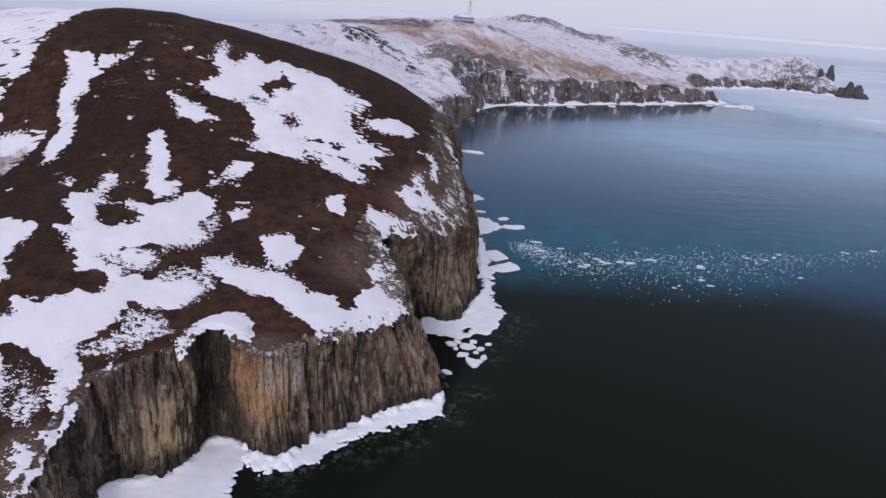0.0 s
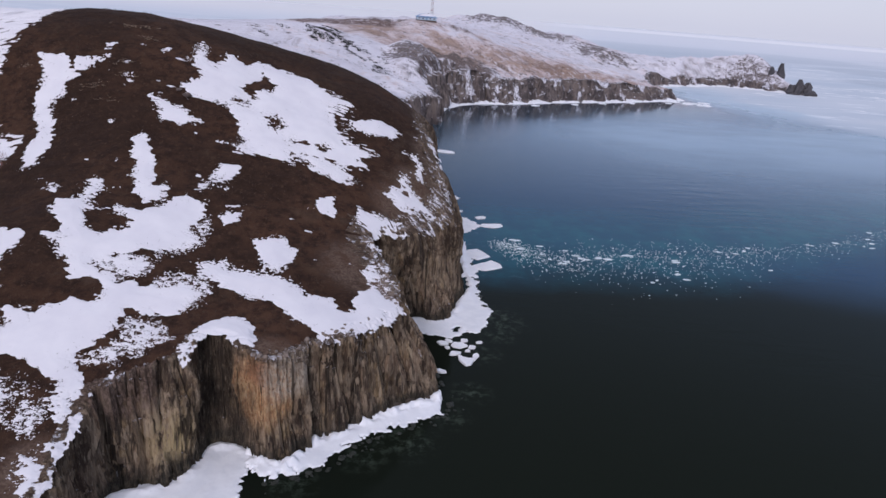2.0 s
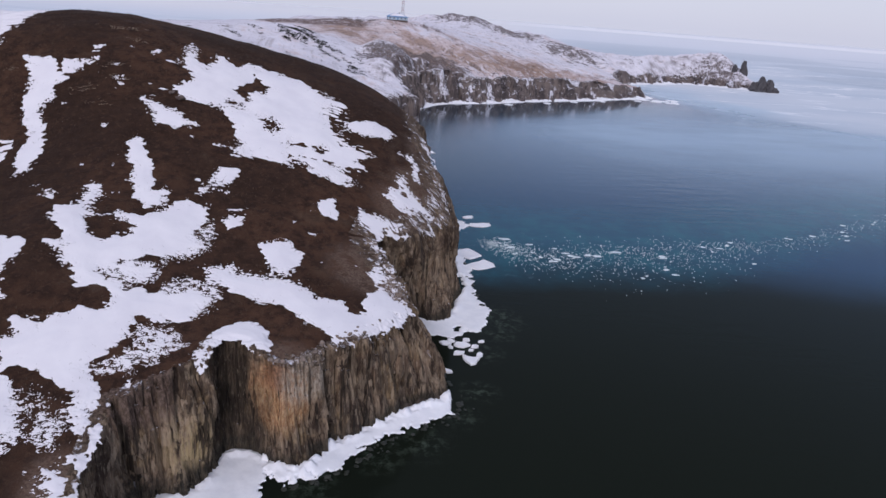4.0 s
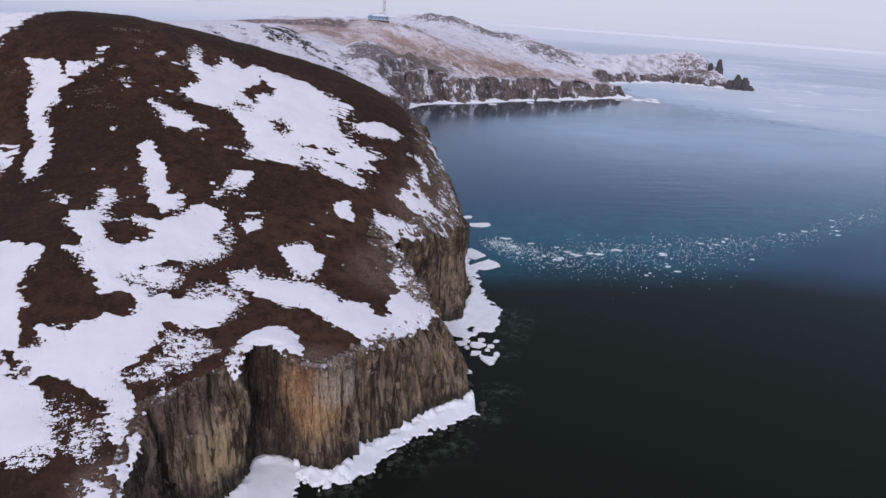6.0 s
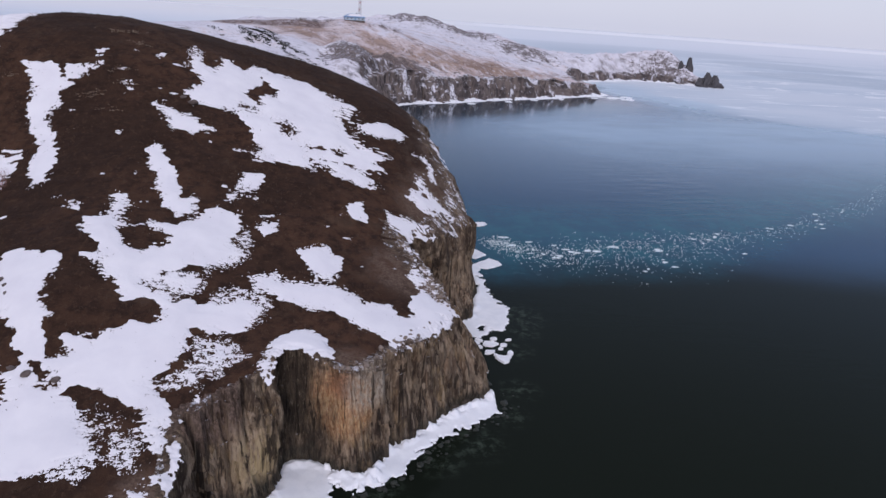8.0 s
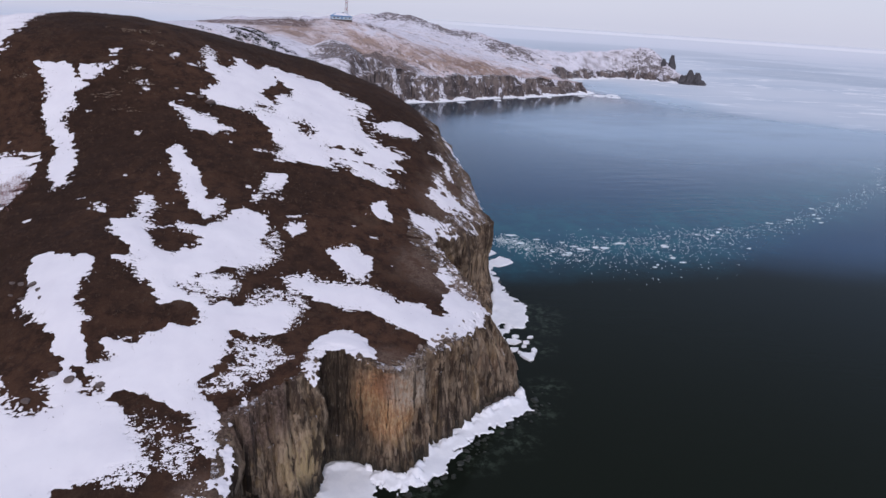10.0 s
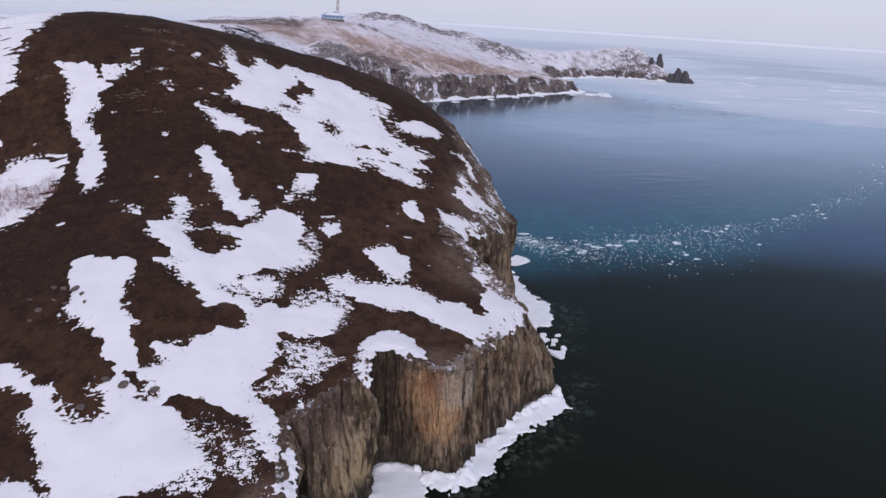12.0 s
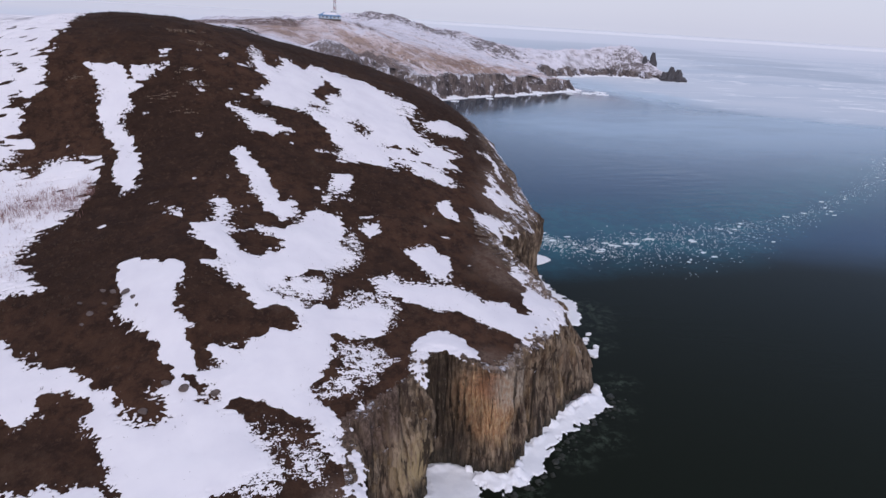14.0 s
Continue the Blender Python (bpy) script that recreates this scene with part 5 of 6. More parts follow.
def floe(x, y, size, seed, stretch=1.0, material=None, thick=0.3):
    """One slab of drifting ice: an uneven outline, a sloping rim and a slightly hollow snow top."""
    r = random.Random(seed)
    n = r.randint(6, 9)
    turn, lobe = r.uniform(0, 6.28), r.uniform(0, 6.28)
    ring = [(turn + (k + r.uniform(-0.35, 0.35)) * 6.283 / n, size * (r.uniform(0.78, 1.15) + 0.2 * math.sin(2 * k * 6.283 / n + lobe))) for k in range(n)]
    bm = bmesh.new()
    rows = []
    for f, z in ((1.03, -0.12), (1.0, thick * 0.75), (0.95, thick), (0.45, thick * 0.92)):
        rows.append([bm.verts.new((math.cos(a) * q * f * stretch, math.sin(a) * q * f, z + r.uniform(-0.03, 0.03))) for a, q in ring])
    for low, high in zip(rows, rows[1:]):
        for k in range(n):
            bm.faces.new((low[k], low[(k + 1) % n], high[(k + 1) % n], high[k]))
    bm.faces.new(rows[-1])
    ob = part("ice_floe", bm, material or ICE)
    ob.location = (x, y, 0)
    return ob


def on_band(line, f):
    k = min(int(f * (len(line) - 1)), len(line) - 2)
    return line[k] + (line[k + 1] - line[k]) * (f * (len(line) - 1) - k)


# floes near the cove and along the bay cliff
for x, y, size, seed, stretch in ((6.6, 85.2, 1.25, 1, 1.0), (5.2, 87.6, 0.75, 2, 1.2), (8.2, 86.9, 0.7, 3, 1.0), (8.0, 89.6, 0.6, 4, 1.0), (5.9, 90.0, 1.1, 5, 1.1), (3.6, 90.6, 0.7, 6, 1.2), (2.9, 82.2, 0.55, 7, 1.5), (4.6, 91.4, 0.5, 21, 1.3), (6.9, 91.6, 0.6, 22, 1.0), (7.2, 88.4, 0.35, 23, 1.2), (4.3, 89.2, 0.4, 24, 1.0), (7.6, 85.8, 0.4, 25, 1.1), (9.2, 91.2, 0.35, 26, 1.4), (5.9, 86.6, 0.3, 27, 1.0),
                                  (12.9, 130.6, 2.9, 8, 1.1), (14.5, 124.0, 2.7, 9, 1.15), (11.3, 121.6, 1.6, 10, 1.0), (18.9, 150.8, 1.8, 11, 1.5), (16.8, 156.8, 1.1, 12, 1.4), (11.6, 161.5, 0.8, 13, 1.5), (12.6, 234.5, 2.2, 14, 2.2)):
    tagged(floe(x, y, size * (0.9 if y < 100 else 0.95), seed, stretch), "flat white ice floe adrift beside the cliff", "ice floe", "ice floes")
for k, (x, y, size) in enumerate(((186, 440, 3.6), (191, 431, 2.8), (181, 434, 2.2), (176, 441, 2.0), (197, 446, 3.0), (168, 432, 1.6), (140, 418, 1.5), (118, 407, 1.6), (98, 393, 1.6), (72, 377, 1.5), (195, 437, 1.5))):
    tagged(floe(x, y, size, 40 + k, 1.5), "flat white ice floe off the far cape", "ice floe", "ice floes")

# the line of brash ice that swings across the bay
BRASH = spline([(19, 138), (26, 131), (34, 129), (46, 132), (60, 136), (78, 141), (96, 146.5), (112, 155), (130, 165.5), (151, 177), (182, 200), (212, 226)], 2.0)
rb = random.Random(5)
BRASH_ICE = make_plain("wet_brash_ice", (0.68, 0.75, 0.79), 0.5, 0.5, scale=0.8)


def brash_place():
    """A broad loose field off the cliff that thins into a ragged line across the bay."""
    f = rb.random() ** 2.6
    while f > 0.30 and rb.random() > 0.45:
        f = rb.random() ** 2.6
    c = on_band(BRASH, f)
    wide = 10.0 * math.exp(-(((f - 0.15) / 0.12) ** 2)) + 2.2 + 4.0 * f
    drift = rb.gauss(0, 0.62)
    return c[0] + rb.gauss(0, wide * 0.5), c[1] + wide * (drift if drift < 0 else 0.6 * drift)


for k in range(80):
    x, y = brash_place()
    if x > 22:
        tagged(floe(x, y, rb.choice((0.16, 0.20, 0.26, 0.34, 0.5)), 200 + k, rb.uniform(1.2, 2.4), BRASH_ICE, 0.12), "small white lump of brash ice adrift", "brash ice", "brash ice")
verts, faces = [], []
for k in range(3600):
    x, y = brash_place()
    if x < 16 + 14 * rb.random() ** 2:
        continue
    n, size, turn = 6, rb.choice((0.03, 0.04, 0.05, 0.065, 0.09, 0.13)) * (1.0 if x < 70 else 0.85), rb.uniform(0, 6.28)
    start = len(verts)
    ring = [(size * rb.uniform(0.7, 1.2), turn + q * 6.283 / n) for q in range(n)]
    verts += [(x + 1.3 * r * math.cos(a), y + r * math.sin(a), -0.03) for r, a in ring]
    verts += [(x + 1.0 * r * math.cos(a), y + 0.8 * r * math.sin(a), 0.07) for r, a in ring]
    for q in range(n):
        p = (q + 1) % n
        faces.append((start + q, start + p, start + n + p, start + n + q))
    faces += [(start + n, start + n + 1, start + n + 2, start + n + 3), (start + n, start + n + 3, start + n + 4, start + n + 5)]
tagged(mesh_object("brash_crumbs", verts, faces, BRASH_ICE, soft=False), "fine white crumbs of brash ice on the water", "brash ice", kind="stuff")


# ---- boulders ----
DARK_ROCK = make_plain("dark_fallen_rock", (0.07, 0.052, 0.042), 0.85, 0.6)
def boulder(x, y, size, seed, flat=0.7, material=None, z=None, name="boulder"):
    r = random.Random(seed)
    bm = bmesh.new()
    bmesh.ops.create_icosphere(bm, subdivisions=2, radius=1)
    ax = [Vector((r.uniform(-1, 1), r.uniform(-1, 1), r.uniform(-1, 1))).normalized() for _ in range(9)]
    cut = [r.uniform(0.55, 0.9) for _ in ax]
    for v in bm.verts:
        n = v.co.normalized()
        for a, c in zip(ax, cut):
            over = v.co.dot(a) - c
            if over > 0:
                v.co -= a * over * 0.9
        v.co += n * 0.05 * noise.noise(n * 3 + Vector((seed, 0, 0)))
        v.co = Vector((v.co.x * size * 1.25, v.co.y * size, v.co.z * size * flat))
    ob = part(name, bm, material or BOULDER)
    ob.location = (x, y, (float(height(x, y)) if z is None else z) + size * flat * 0.25)
    ob.rotation_euler = (r.uniform(-0.2, 0.2), r.uniform(-0.2, 0.2), r.uniform(0, 6.28))
    return ob


for x, y, size, seed in ((-51.9, 74.0, 0.85, 1), (-51.2, 73.0, 0.62, 2), (-50.6, 71.7, 0.55, 3), (-53.2, 74.6, 0.5, 4), (-55.0, 72.4, 0.5, 5), (-54.2, 75.2, 0.45, 6), (-56.2, 74.2, 0.4, 7), (-55.6, 71.4, 0.35, 8), (-53.8, 73.2, 0.35, 9), (-52.6, 72.3, 0.4, 10)):
    tagged(boulder(x, y, size * 0.7, seed, 0.42), "low grey-brown boulder half sunk in turf and snow", "boulder", "boulders on the slope")
for x, y, size, seed in ((-47.6, 62.6, 0.42, 21), (-46.0, 61.8, 0.45, 22), (-43.4, 61.2, 0.45, 23), (-49.2, 60.3, 0.4, 24), (-37.2, 109.4, 0.8, 25), (-38.6, 110.2, 0.55, 26)):
    tagged(boulder(x, y, size, seed, 0.6), "grey boulder beside the snow edge", "boulder", "boulders on the slope")
rs = random.Random(9)
LEDGE_EDGE = spline([(3.0, 76.4), (3.1, 73.5), (2.0, 71.9), (0.4, 70.8), (-1.9, 69.1), (-4.4, 67.6), (-7.0, 66.2), (-9.6, 62.9), (-12.6, 60.4), (-14.4, 59.4), (-17.4, 58.6)], 0.3)
COVE_EDGE = spline([(3.4, 78.5), (2.6, 82.4), (0.6, 86.0), (0.2, 90.4)], 0.3)
BAY_EDGE = spline([(12.9, 103), (11.6, 108.5), (12.0, 117), (11.9, 126)], 0.3)


def rubble(edge, count, outward, sizes):
    """Wet rocks in an uneven belt just outside an edge."""
    t = np.gradient(edge, axis=0)
    t /= np.linalg.norm(t, axis=1, keepdims=True)
    for _ in range(count):
        k = rs.randrange(len(edge))
        off = outward * (0.25 + abs(rs.gauss(0, 0.75)))
        x, y = edge[k] + off * np.array([-t[k, 1], t[k, 0]])
        size = rs.uniform(*sizes) * (1.0 if abs(off) < 0.9 else 0.7)
        tagged(boulder(x, y, size, rs.randint(0, 9999), 0.55, WET_ROCK, -size * 0.10, "shore_rock"), "dark wet rock at the waterline", "shore rock", "shore rocks")


rubble(LEDGE_EDGE, 70, 1.0, (0.12, 0.42))
rubble(COVE_EDGE, 40, 1.0, (0.15, 0.50))
rubble(BAY_EDGE, 14, 1.0, (0.25, 0.6))


for k in range(40):
    x, y, _ = face_near[10, int(column_at(face_near, -13, 65) + (column_at(face_near, 2, 77) - column_at(face_near, -13, 65)) * rs.random())]
    tagged(boulder(x + rs.uniform(-0.5, 0.3), y - rs.uniform(-0.4, 0.35), rs.uniform(0.18, 0.5), rs.randint(0, 9999), 0.9, DARK_ROCK, 0.5, "fallen_rock"), "dark fallen rock at the cliff foot", "fallen rock", "fallen rocks")

# ribs of bare rock that break through the brow
for cx, cy, count, sx, sy in ((-1.5, 99.5, 8, 2.0, 2.0), (0.6, 104.5, 9, 1.6, 2.4), (0.8, 110.5, 8, 1.2, 2.4), (0.6, 117, 6, 1.0, 3.0), (-6.0, 84.5, 8, 1.6, 2.2), (-4.6, 79.6, 6, 1.2, 1.0), (-3.4, 95.2, 6, 1.5, 1.0), (-16.0, 63.2, 5, 1.6, 0.6)):
    for _ in range(count):
        x, y, size = cx + rs.gauss(0, sx * 0.6), cy + rs.gauss(0, sy * 0.6), rs.uniform(0.15, 0.48)
        if float(signed(NEAR_LAND, np.array([x]), np.array([y]))[0]) > 0.2:
            tagged(boulder(x, y, size, rs.randint(0, 9999), 0.55, ROCK, None, "rock_outcrop"), "weathered brown rock outcrop on the cliff brow", "rock outcrop", "rock outcrops")

RIM_ROCK = make_plain("frost_split_rim_rock", (0.235, 0.180, 0.150), 0.9, 0.8, scale=1.6)
for line, count in ((spline([(-3.4, 78.4), (-4.6, 82.4), (-6.2, 86.2), (-7.6, 89.6)], 0.3), 44), (spline([(-5.5, 92.6), (-1.6, 95.8), (1.4, 100.4), (4.2, 105.4), (4.4, 110), (3.0, 116)], 0.3), 60), (spline([(-19.4, 63.8), (-17.4, 62.6), (-15.4, 63.2), (-13.6, 65.6), (-11.4, 67.4), (-7.8, 71.2), (-5.2, 74.6)], 0.3), 24)):
    for _ in range(count):
        x, y = line[rs.randrange(len(line))]
        x, y, size = x - abs(rs.gauss(0, 0.75)), y + rs.gauss(0, 0.35), rs.uniform(0.12, 0.36)
        if float(signed(NEAR_LAND, np.array([x]), np.array([y]))[0]) > 0.1:
            tagged(boulder(x, y, size, rs.randint(0, 9999), 0.7, RIM_ROCK, None, "rim_rock"), "pale frost-split rock along the cliff rim", "rim rock", "rim rocks")


DARK_FAR_ROCK = make_plain("dark_pillar_rock", (0.085, 0.078, 0.084), 0.9, 0.75, scale=0.6)


def stack(x, y, top, radius, seed, base=-1.0):
    """A weathered rock pillar on the outer headland."""
    n, rows = 20, 14
    a = np.linspace(0, 2 * np.pi, n, endpoint=False)
    verts = []
    for k in range(rows):
        f = k / (rows - 1)
        z = base + (top - base) * f
        r = radius * (1.25 - 0.85 * f**1.5) * (1 + 0.42 * vnoise(np.cos(a) * 1.7 + seed, np.sin(a) * 1.7 + f * 2.6, seed) + 0.28 * vnoise(np.cos(a) * 5 + seed, np.sin(a) * 5 + f * 3, seed + 1))
        verts.append(np.stack([x + r * np.cos(a), y + r * np.sin(a), np.full(n, z) + 1.6 * f * vnoise(np.cos(a) * 2 + 9, np.sin(a) * 2, seed + 3)], -1))
    v = np.vstack(verts + [np.array([[x, y, top + 0.3]])])
    f = [(k * n + q, k * n + (q + 1) % n, (k + 1) * n + (q + 1) % n, (k + 1) * n + q) for k in range(rows - 1) for q in range(n)]
    me = bpy.data.meshes.new("rock_pillar")
    me.from_pydata(v.tolist(), [], f + [((rows - 1) * n + q, (rows - 1) * n + (q + 1) % n, rows * n) for q in range(n)])
    me.materials.append(DARK_FAR_ROCK)
    return tagged(new("rock_pillar", me), "dark jagged rock pillar on the outer headland", "rock pillar", "rock pillars")


for x, y, top, radius, seed, base in ((318, 592, 19.0, 2.6, 3, 6), (325.5, 591, 22.5, 3.2, 5, 4), (323, 585, 11.0, 3.2, 17, 2), (323, 564, 7.0, 3.6, 8, -1), (328, 562, 12.0, 4.0, 11, -1), (334.5, 560, 10.0, 4.4, 14, -1), (339, 559, 3.5, 3.2, 19, -1)):
    stack(x, y, top, radius, seed, base)

# ---- low hills beyond the ice, almost lost in haze painted into their colour ----
def far_hills():
    across = np.linspace(5200, 16000, 160)
    tall = 20 + 95 * smooth(0.05, 1.0, fbm(across / 1500, across * 0, 4, 31) + 0.25) + 14 * vnoise(across / 180, across * 0, 33)
    rows = []
    for back, f in ((0, 0.0), (250, 0.6), (600, 1.0), (1400, 0.0)):
        rows.append(np.stack([across, 11000 - 0.15 * across + back, -2 + tall * f], -1)[None])
    g = np.concatenate(rows, 0)
    ob = mesh_object("backdrop_hills", g.reshape(-1, 3), grid_faces(*g.shape[:2]), make_plain("haze_tinted_snow", (0.66, 0.66, 0.74), 0.95, 0.1, scale=0.002))
    tagged(ob, "low hills beyond the frozen sea, pale with painted haze", "hills", kind="structure")


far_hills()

# ---- the station on the far hill ----
WALL_BLUE = make_plain("pale_blue_boards", (0.42, 0.52, 0.62), 0.6, 0.2)
ROOF_BLUE = make_plain("blue_sheet_roof", (0.13, 0.25, 0.43), 0.45, 0.3)
GLASS = make_plain("dark_window_glass", (0.03, 0.04, 0.05), 0.12, 0.1)
WHITE_PAINT = make_plain("white_mast_paint", (0.50, 0.48, 0.50), 0.5, 0.2)
RED_PAINT = make_plain("red_mast_paint", (0.30, 0.10, 0.09), 0.5, 0.25)
TWIG = make_plain("reddish_bare_twigs", (0.30, 0.165, 0.155), 0.9, 0.5)


def block(bm, x0, x1, y0, y1, z0, z1):
    v = [bm.verts.new(p) for p in ((x0, y0, z0), (x1, y0, z0), (x1, y1, z0), (x0, y1, z0), (x0, y0, z1), (x1, y0, z1), (x1, y1, z1), (x0, y1, z1))]
    for f in ((3, 2, 1, 0), (4, 5, 6, 7), (0, 1, 5, 4), (1, 2, 6, 5), (2, 3, 7, 6), (3, 0, 4, 7)):
        bm.faces.new([v[k] for k in f])


def boxed(name, dims, material, parent, label=""):
    bm = bmesh.new()
    block(bm, *dims)
    return part(name, bm, material, parent, label)


def station():
    base_z = float(height(12.5, 461)) + 0.1
    house = new("station_house")
    house.location, house.rotation_euler, house.scale = (12.5, 461, base_z), (0, 0, radians(4)), (0.88, 0.88, 0.76)
    boxed("foundation", (-7.2, 7.2, -4.2, 4.2, -1.5, 0.35), BOULDER, house)
    boxed("wall", (-7, 7, -4, 4, 0.35, 2.5), WALL_BLUE, house)
    bm = bmesh.new()
    eave = [bm.verts.new(p) for p in ((-7.7, -4.7, 2.5), (7.7, -4.7, 2.5), (7.7, 4.7, 2.5), (-7.7, 4.7, 2.5))]
    lip = [bm.verts.new((v.co.x, v.co.y, 2.7)) for v in eave]
    ridge = [bm.verts.new((-3.4, 0, 5.4)), bm.verts.new((3.4, 0, 5.4))]
    for k in range(4):
        bm.faces.new((eave[k], eave[(k + 1) % 4], lip[(k + 1) % 4], lip[k]))
    bm.faces.new(eave[::-1])
    for f in ((lip[0], lip[1], ridge[1], ridge[0]), (lip[2], lip[3], ridge[0], ridge[1]), (lip[1], lip[2], ridge[1]), (lip[3], lip[0], ridge[0])):
        bm.faces.new(f)
    roof = part("roof", bm, ROOF_BLUE, house, "blue hipped sheet roof with drifted snow")
    bm = bmesh.new()
    q = [bm.verts.new(p) for p in ((-6.0, -3.7, 3.30), (6.0, -3.7, 3.30), (3.3, -0.5, 5.14), (-3.3, -0.5, 5.14))]
    up = [bm.verts.new((v.co.x, v.co.y - 0.05, v.co.z + 0.14)) for v in q]
    bm.faces.new(up)
    for k in range(4):
        bm.faces.new((q[k], q[(k + 1) % 4], up[(k + 1) % 4], up[k]))
    part("roof_snow", bm, SNOW, roof, "thin drifted snow")
    for k in range(5):
        x = -5.4 + 2.7 * k
        if k == 2:
            door = boxed("door", (x - 0.5, x + 0.5, -4.06, -3.98, 0.35, 2.2), ROOF_BLUE, house, "dark blue door")
            boxed("door_handle", (x + 0.32, x + 0.42, -4.10, -4.05, 1.3, 1.4), WHITE_PAINT, door)
        else:
            win = boxed("window", (x - 0.65, x + 0.65, -4.07, -3.98, 1.0, 2.1), WHITE_PAINT, house, "white-framed dark window")
            boxed("pane", (x - 0.52, x - 0.04, -4.09, -4.065, 1.1, 2.0), GLASS, win)
            boxed("pane", (x + 0.04, x + 0.52, -4.09, -4.065, 1.1, 2.0), GLASS, win)
    boxed("chimney", (1.2, 1.9, 0.4, 1.1, 4.4, 6.1), BOULDER, house)
    tagged(house, "low pale blue station house with a blue roof on the hill", "house")

    mast = new("radio_mast")
    mast.location = (16.2, 466, base_z - 0.5)
    tall, sections = 24.0, 12
    for k in range(4):
        sx, sy = ((-1, -1), (1, -1), (1, 1), (-1, 1))[k]
        bm = bmesh.new()
        a, b = 1.0, 0.32
        lower = [bm.verts.new((sx * a + dx, sy * a + dy, 0)) for dx, dy in ((-0.09, -0.09), (0.09, -0.09), (0.09, 0.09), (-0.09, 0.09))]
        upper = [bm.verts.new((sx * b + dx, sy * b + dy, tall)) for dx, dy in ((-0.07, -0.07), (0.07, -0.07), (0.07, 0.07), (-0.07, 0.07))]
        for q in range(4):
            bm.faces.new((lower[q], lower[(q + 1) % 4], upper[(q + 1) % 4], upper[q]))
        bm.faces.new(upper)
        part("mast_leg", bm, WHITE_PAINT, mast)
    for k in range(sections):
        z0, z1 = tall * k / sections, tall * (k + 1) / sections
        w0, w1 = 1.0 - 0.68 * k / sections, 1.0 - 0.68 * (k + 1) / sections
        bm = bmesh.new()
        corners0 = [(-w0, -w0, z0), (w0, -w0, z0), (w0, w0, z0), (-w0, w0, z0)]
        corners1 = [(-w1, -w1, z1), (w1, -w1, z1), (w1, w1, z1), (-w1, w1, z1)]
        for q in range(4):
            for p0, p1 in ((corners0[q], corners1[(q + 1) % 4]), (corners0[(q + 1) % 4], corners1[q]), (corners1[q], corners1[(q + 1) % 4])):
                ring0 = [bm.verts.new((p0[0] + dx, p0[1] + dy, p0[2] + dz)) for dx, dy, dz in ((0.07, 0.07, 0), (-0.07, -0.07, 0), (0, 0, 0.12))]
                ring1 = [bm.verts.new((p1[0] + dx, p1[1] + dy, p1[2] + dz)) for dx, dy, dz in ((0.07, 0.07, 0), (-0.07, -0.07, 0), (0, 0, 0.12))]
                for e in range(3):
                    bm.faces.new((ring0[e], ring0[(e + 1) % 3], ring1[(e + 1) % 3], ring1[e]))
        part("lattice_section", bm, RED_PAINT if k % 2 else WHITE_PAINT, mast, "red painted lattice" if k % 2 else "white painted lattice")
    boxed("antenna_panel", (-0.25, 0.25, -0.75, -0.5, 20.0, 22.0), WHITE_PAINT, mast)
    boxed("antenna_panel", (0.5, 0.75, -0.25, 0.25, 20.0, 22.0), WHITE_PAINT, mast)
    boxed("antenna_rod", (-0.05, 0.05, -0.05, 0.05, 24.0, 27.0), WHITE_PAINT, mast)
    tagged(mast, "tall red and white lattice radio mast beside the house", "radio mast")


station()


# ---- twigs and tufts ----
def scatter(name, label, category, count, place, blade, material, seed):
    """Many small upright blades as one object."""
    r = np.random.RandomState(seed)
    verts, faces = [], []
    for k in range(count):
        x, y, z = place(r)
        if x is None:
            continue
        for q in range(blade[0]):
            a, h, w = r.uniform(0, 6.28), blade[1] * r.uniform(0.5, 1.25), blade[2] * r.uniform(0.7, 1.3)
            lean, la = blade[3] * h * r.uniform(0.1, 1), r.uniform(0, 6.28)
            ox, oy = r.normal(0, blade[4], 2)
            start = len(verts)
            dx, dy = math.cos(a) * w, math.sin(a) * w
            verts += [(x + ox - dx, y + oy - dy, z - 0.05), (x + ox + dx, y + oy + dy, z - 0.05), (x + ox + lean * math.cos(la), y + oy + lean * math.sin(la), z + h)]
            faces.append((start, start + 1, start + 2))
    return tagged(mesh_object(name, verts, faces, material, soft=False), label, category, kind="stuff")


def gully_place(r):
    x = r.uniform(-86, -58)
    y = 93.5 + 0.10 * (x + 60) + r.normal(0, 1.5)
    return x, y, float(height(x, y)) + 0.25


scatter("twig_thicket", "reddish bare twigs standing through gully snow", "thicket", 900, gully_place, (6, 0.7, 0.018, 0.5, 0.25), TWIG, 3)


def slope_place(r):
    x, y = r.uniform(-86, -63), r.uniform(79, 99)
    return x, y, float(height(x, y)) + 0.2


scatter("snow_twigs", "thin bare stems poking through the snow", "stems", 700, slope_place, (3, 0.45, 0.02, 0.6, 0.2), TWIG, 5)


def shoulder_places():
    """Centres of the low bushes, strung out in short streaks."""
    r = np.random.RandomState(12)
    line = ((-68, 326), (-55, 340), (-43, 350), (-35, 344), (-24, 332), (-10, 315))
    spots = []
    for k in range(46):
        f = r.uniform(0, 5) if k < 12 else r.uniform(1.7, 5)
        g = f - int(f)
        spots.append([line[int(f)][q] * (1 - g) + line[int(f) + 1][q] * g + r.normal(0, (1.8, 8.0)[q]) for q in (0, 1)])
    return spots


SHOULDER = shoulder_places()


def shoulder_place(r):
    cx, cy = SHOULDER[r.randint(0, len(SHOULDER))]
    along = r.normal(0, 1.5)
    x, y = cx + along + r.normal(0, 0.3), cy - 0.8 * along + r.normal(0, 0.8)
    return x, y, float(height(x, y))


PINE = make_plain("dark_dwarf_pine", (0.035, 0.034, 0.030), 0.95, 0.4)
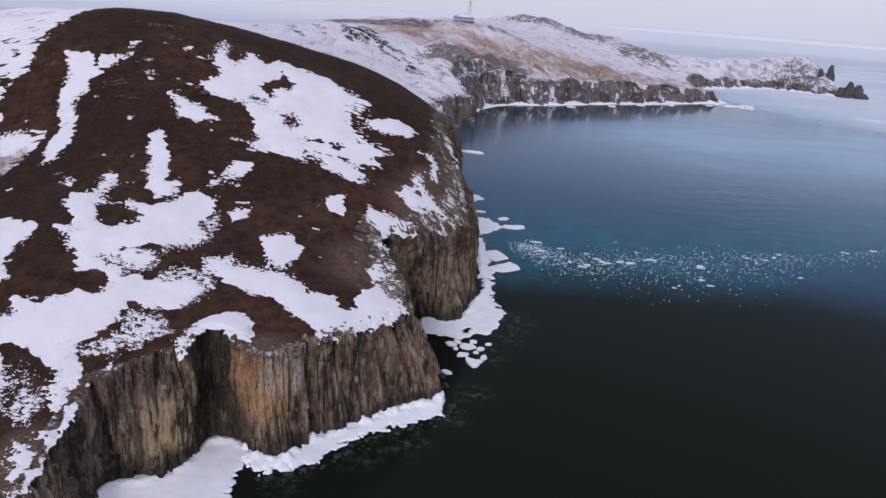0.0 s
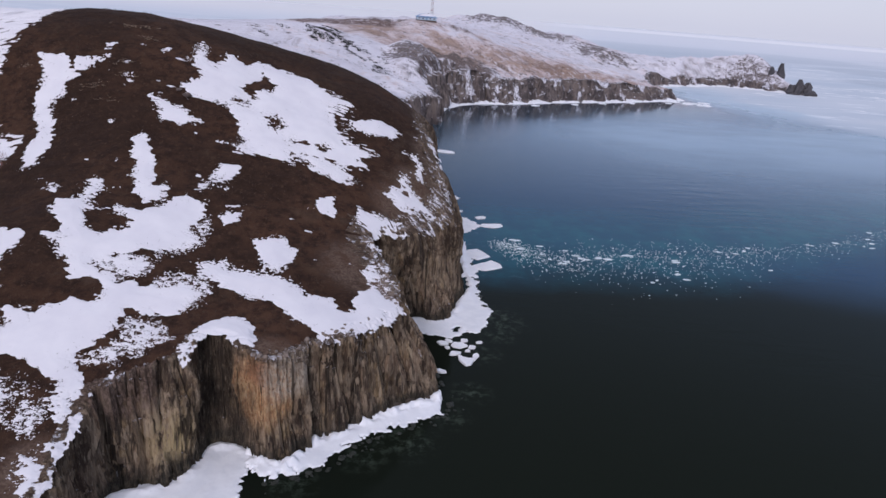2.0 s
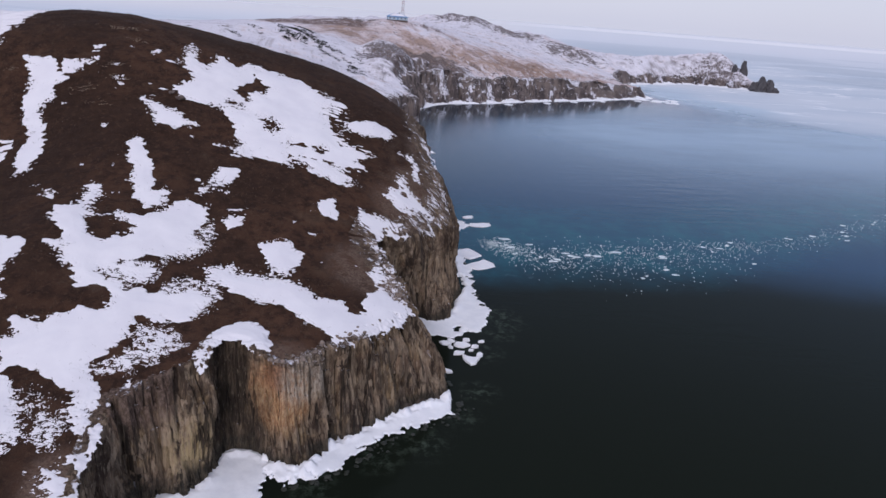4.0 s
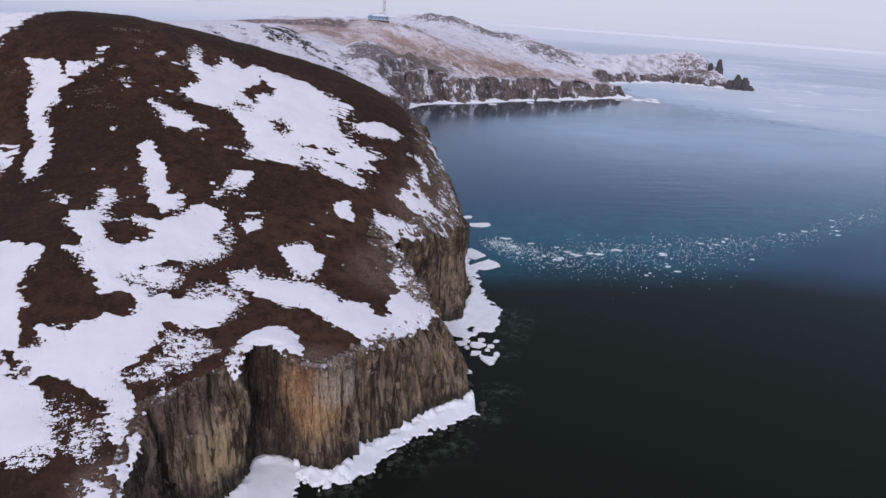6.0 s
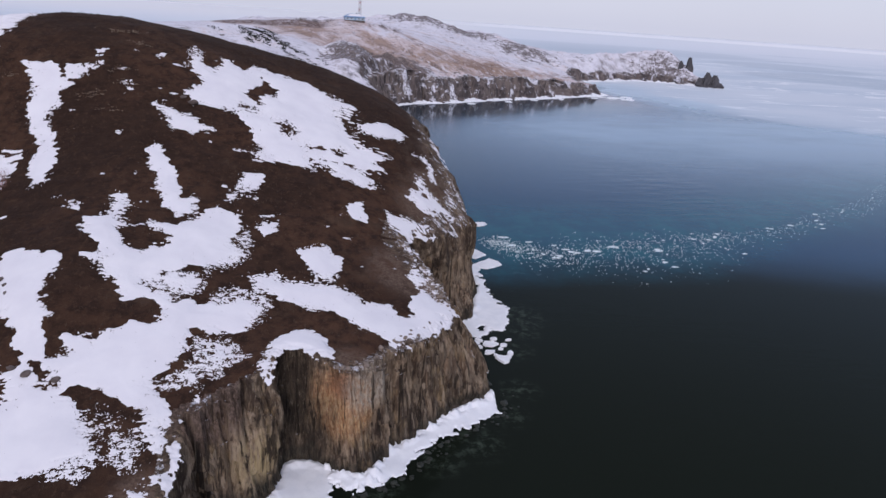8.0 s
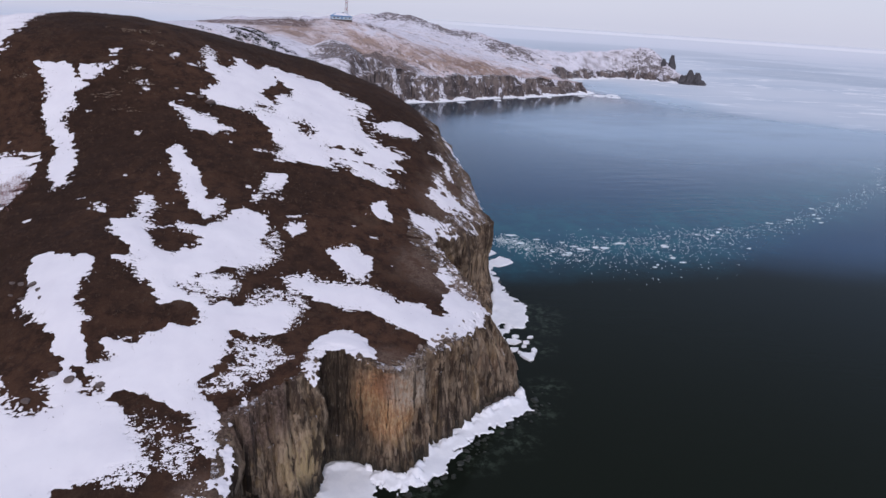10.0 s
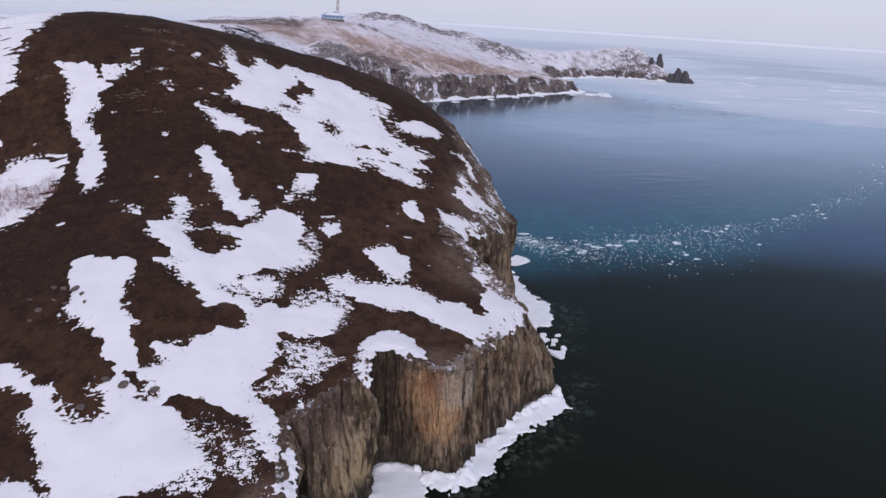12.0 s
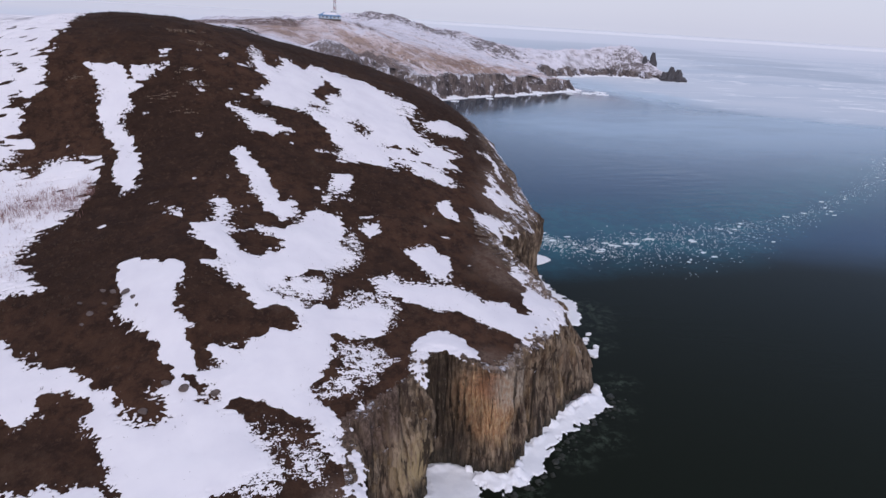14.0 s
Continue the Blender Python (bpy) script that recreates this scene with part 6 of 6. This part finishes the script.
scatter("dwarf_pine", "low dark dwarf pine scrub in snow on the shoulder", "scrub", 520, shoulder_place, (6, 0.5, 0.26, 1.6, 0.45), PINE, 11)


def crest_place(r):
    k = r.randint(0, 5)
    cx, cy = ((-128, 192), (-116, 197), (-106, 192), (-96, 186), (-88, 168))[k]
    x, y = cx + r.normal(0, 4.0), cy + r.normal(0, 2.2)
    return x, y, float(height(x, y))


scatter("dwarf_pine", "dark dwarf pine patches near the snowy crest", "scrub", 260, crest_place, (12, 0.7, 0.30, 1.6, 0.8), PINE, 13)
GREY_TWIG = make_plain("grey_bare_twigs", (0.20, 0.165, 0.16), 0.9, 0.4)


def skyline_place(r):
    x = r.choice([-12.0, -20.0, -4.0, 30.0, 38.0]) + r.normal(0, 2.0)
    y = 455 + r.normal(0, 3)
    return x, y, float(height(x, y))


scatter("far_scrub", "bare grey scrub on the far skyline", "scrub", 200, skyline_place, (6, 1.8, 0.05, 0.5, 0.6), GREY_TWIG, 7)


def tufts(count, seed):
    """Pale dry tufts over the headland's turf, in drifts."""
    r = np.random.RandomState(seed)
    x, y = r.uniform(-85, 4, count), r.uniform(46, 150, count)
    ok = (signed(LAND, x, y) > 1.5) & (fbm(x / 11, y / 11, 3, 95) + 0.35 * r.uniform(-1, 1, count) > 0.12)
    x, y = x[ok], y[ok]
    z = height(x, y)
    verts, faces = [], []
    n = len(x)
    for q in range(4):
        a, h, w = r.uniform(0, 6.28, n), r.uniform(0.10, 0.26, n), r.uniform(0.03, 0.07, n)
        ox, oy, lx, ly = r.normal(0, 0.10, n), r.normal(0, 0.10, n), r.normal(0, 0.10, n), r.normal(0, 0.10, n)
        p0 = np.stack([x + ox - np.cos(a) * w, y + oy - np.sin(a) * w, z - 0.03], -1)
        p1 = np.stack([x + ox + np.cos(a) * w, y + oy + np.sin(a) * w, z - 0.03], -1)
        p2 = np.stack([x + ox + lx, y + oy + ly, z + h], -1)
        faces.append(np.arange(n)[:, None] * 3 + np.arange(3)[None] + q * 3 * n)
        verts.append(np.stack([p0, p1, p2], 1).reshape(-1, 3))
    return tagged(mesh_object("dry_tufts", np.vstack(verts), np.vstack(faces), DRY_GRASS, soft=False), "short pale dry grass tufts on dark turf", "grass", kind="stuff")


DRY_GRASS = make_plain("dry_grass_blades", (0.064, 0.040, 0.027), 0.95, 0.5)
tufts(9000, 21)

# pale straw clumps high on the dome
STRAW = make_plain("pale_straw", (0.25, 0.195, 0.145), 0.95, 0.5)
CLUMPS = ((-48.0, 124.8), (-50.6, 124.0), (-47.9, 113.8), (-46.3, 111.5), (-62.7, 113.2), (-48.2, 106.5), (-46.5, 121.2), (-50.8, 109.2))


def clump_place(r):
    cx, cy = CLUMPS[r.randint(0, len(CLUMPS))]
    x, y = cx + r.normal(0, 0.9), cy + r.normal(0, 0.35)
    return x, y, float(height(x, y))


scatter("straw", "pale straw clumps on the dark dome", "grass", 130, clump_place, (7, 0.10, 0.07, 1.6, 0.16), STRAW, 31)
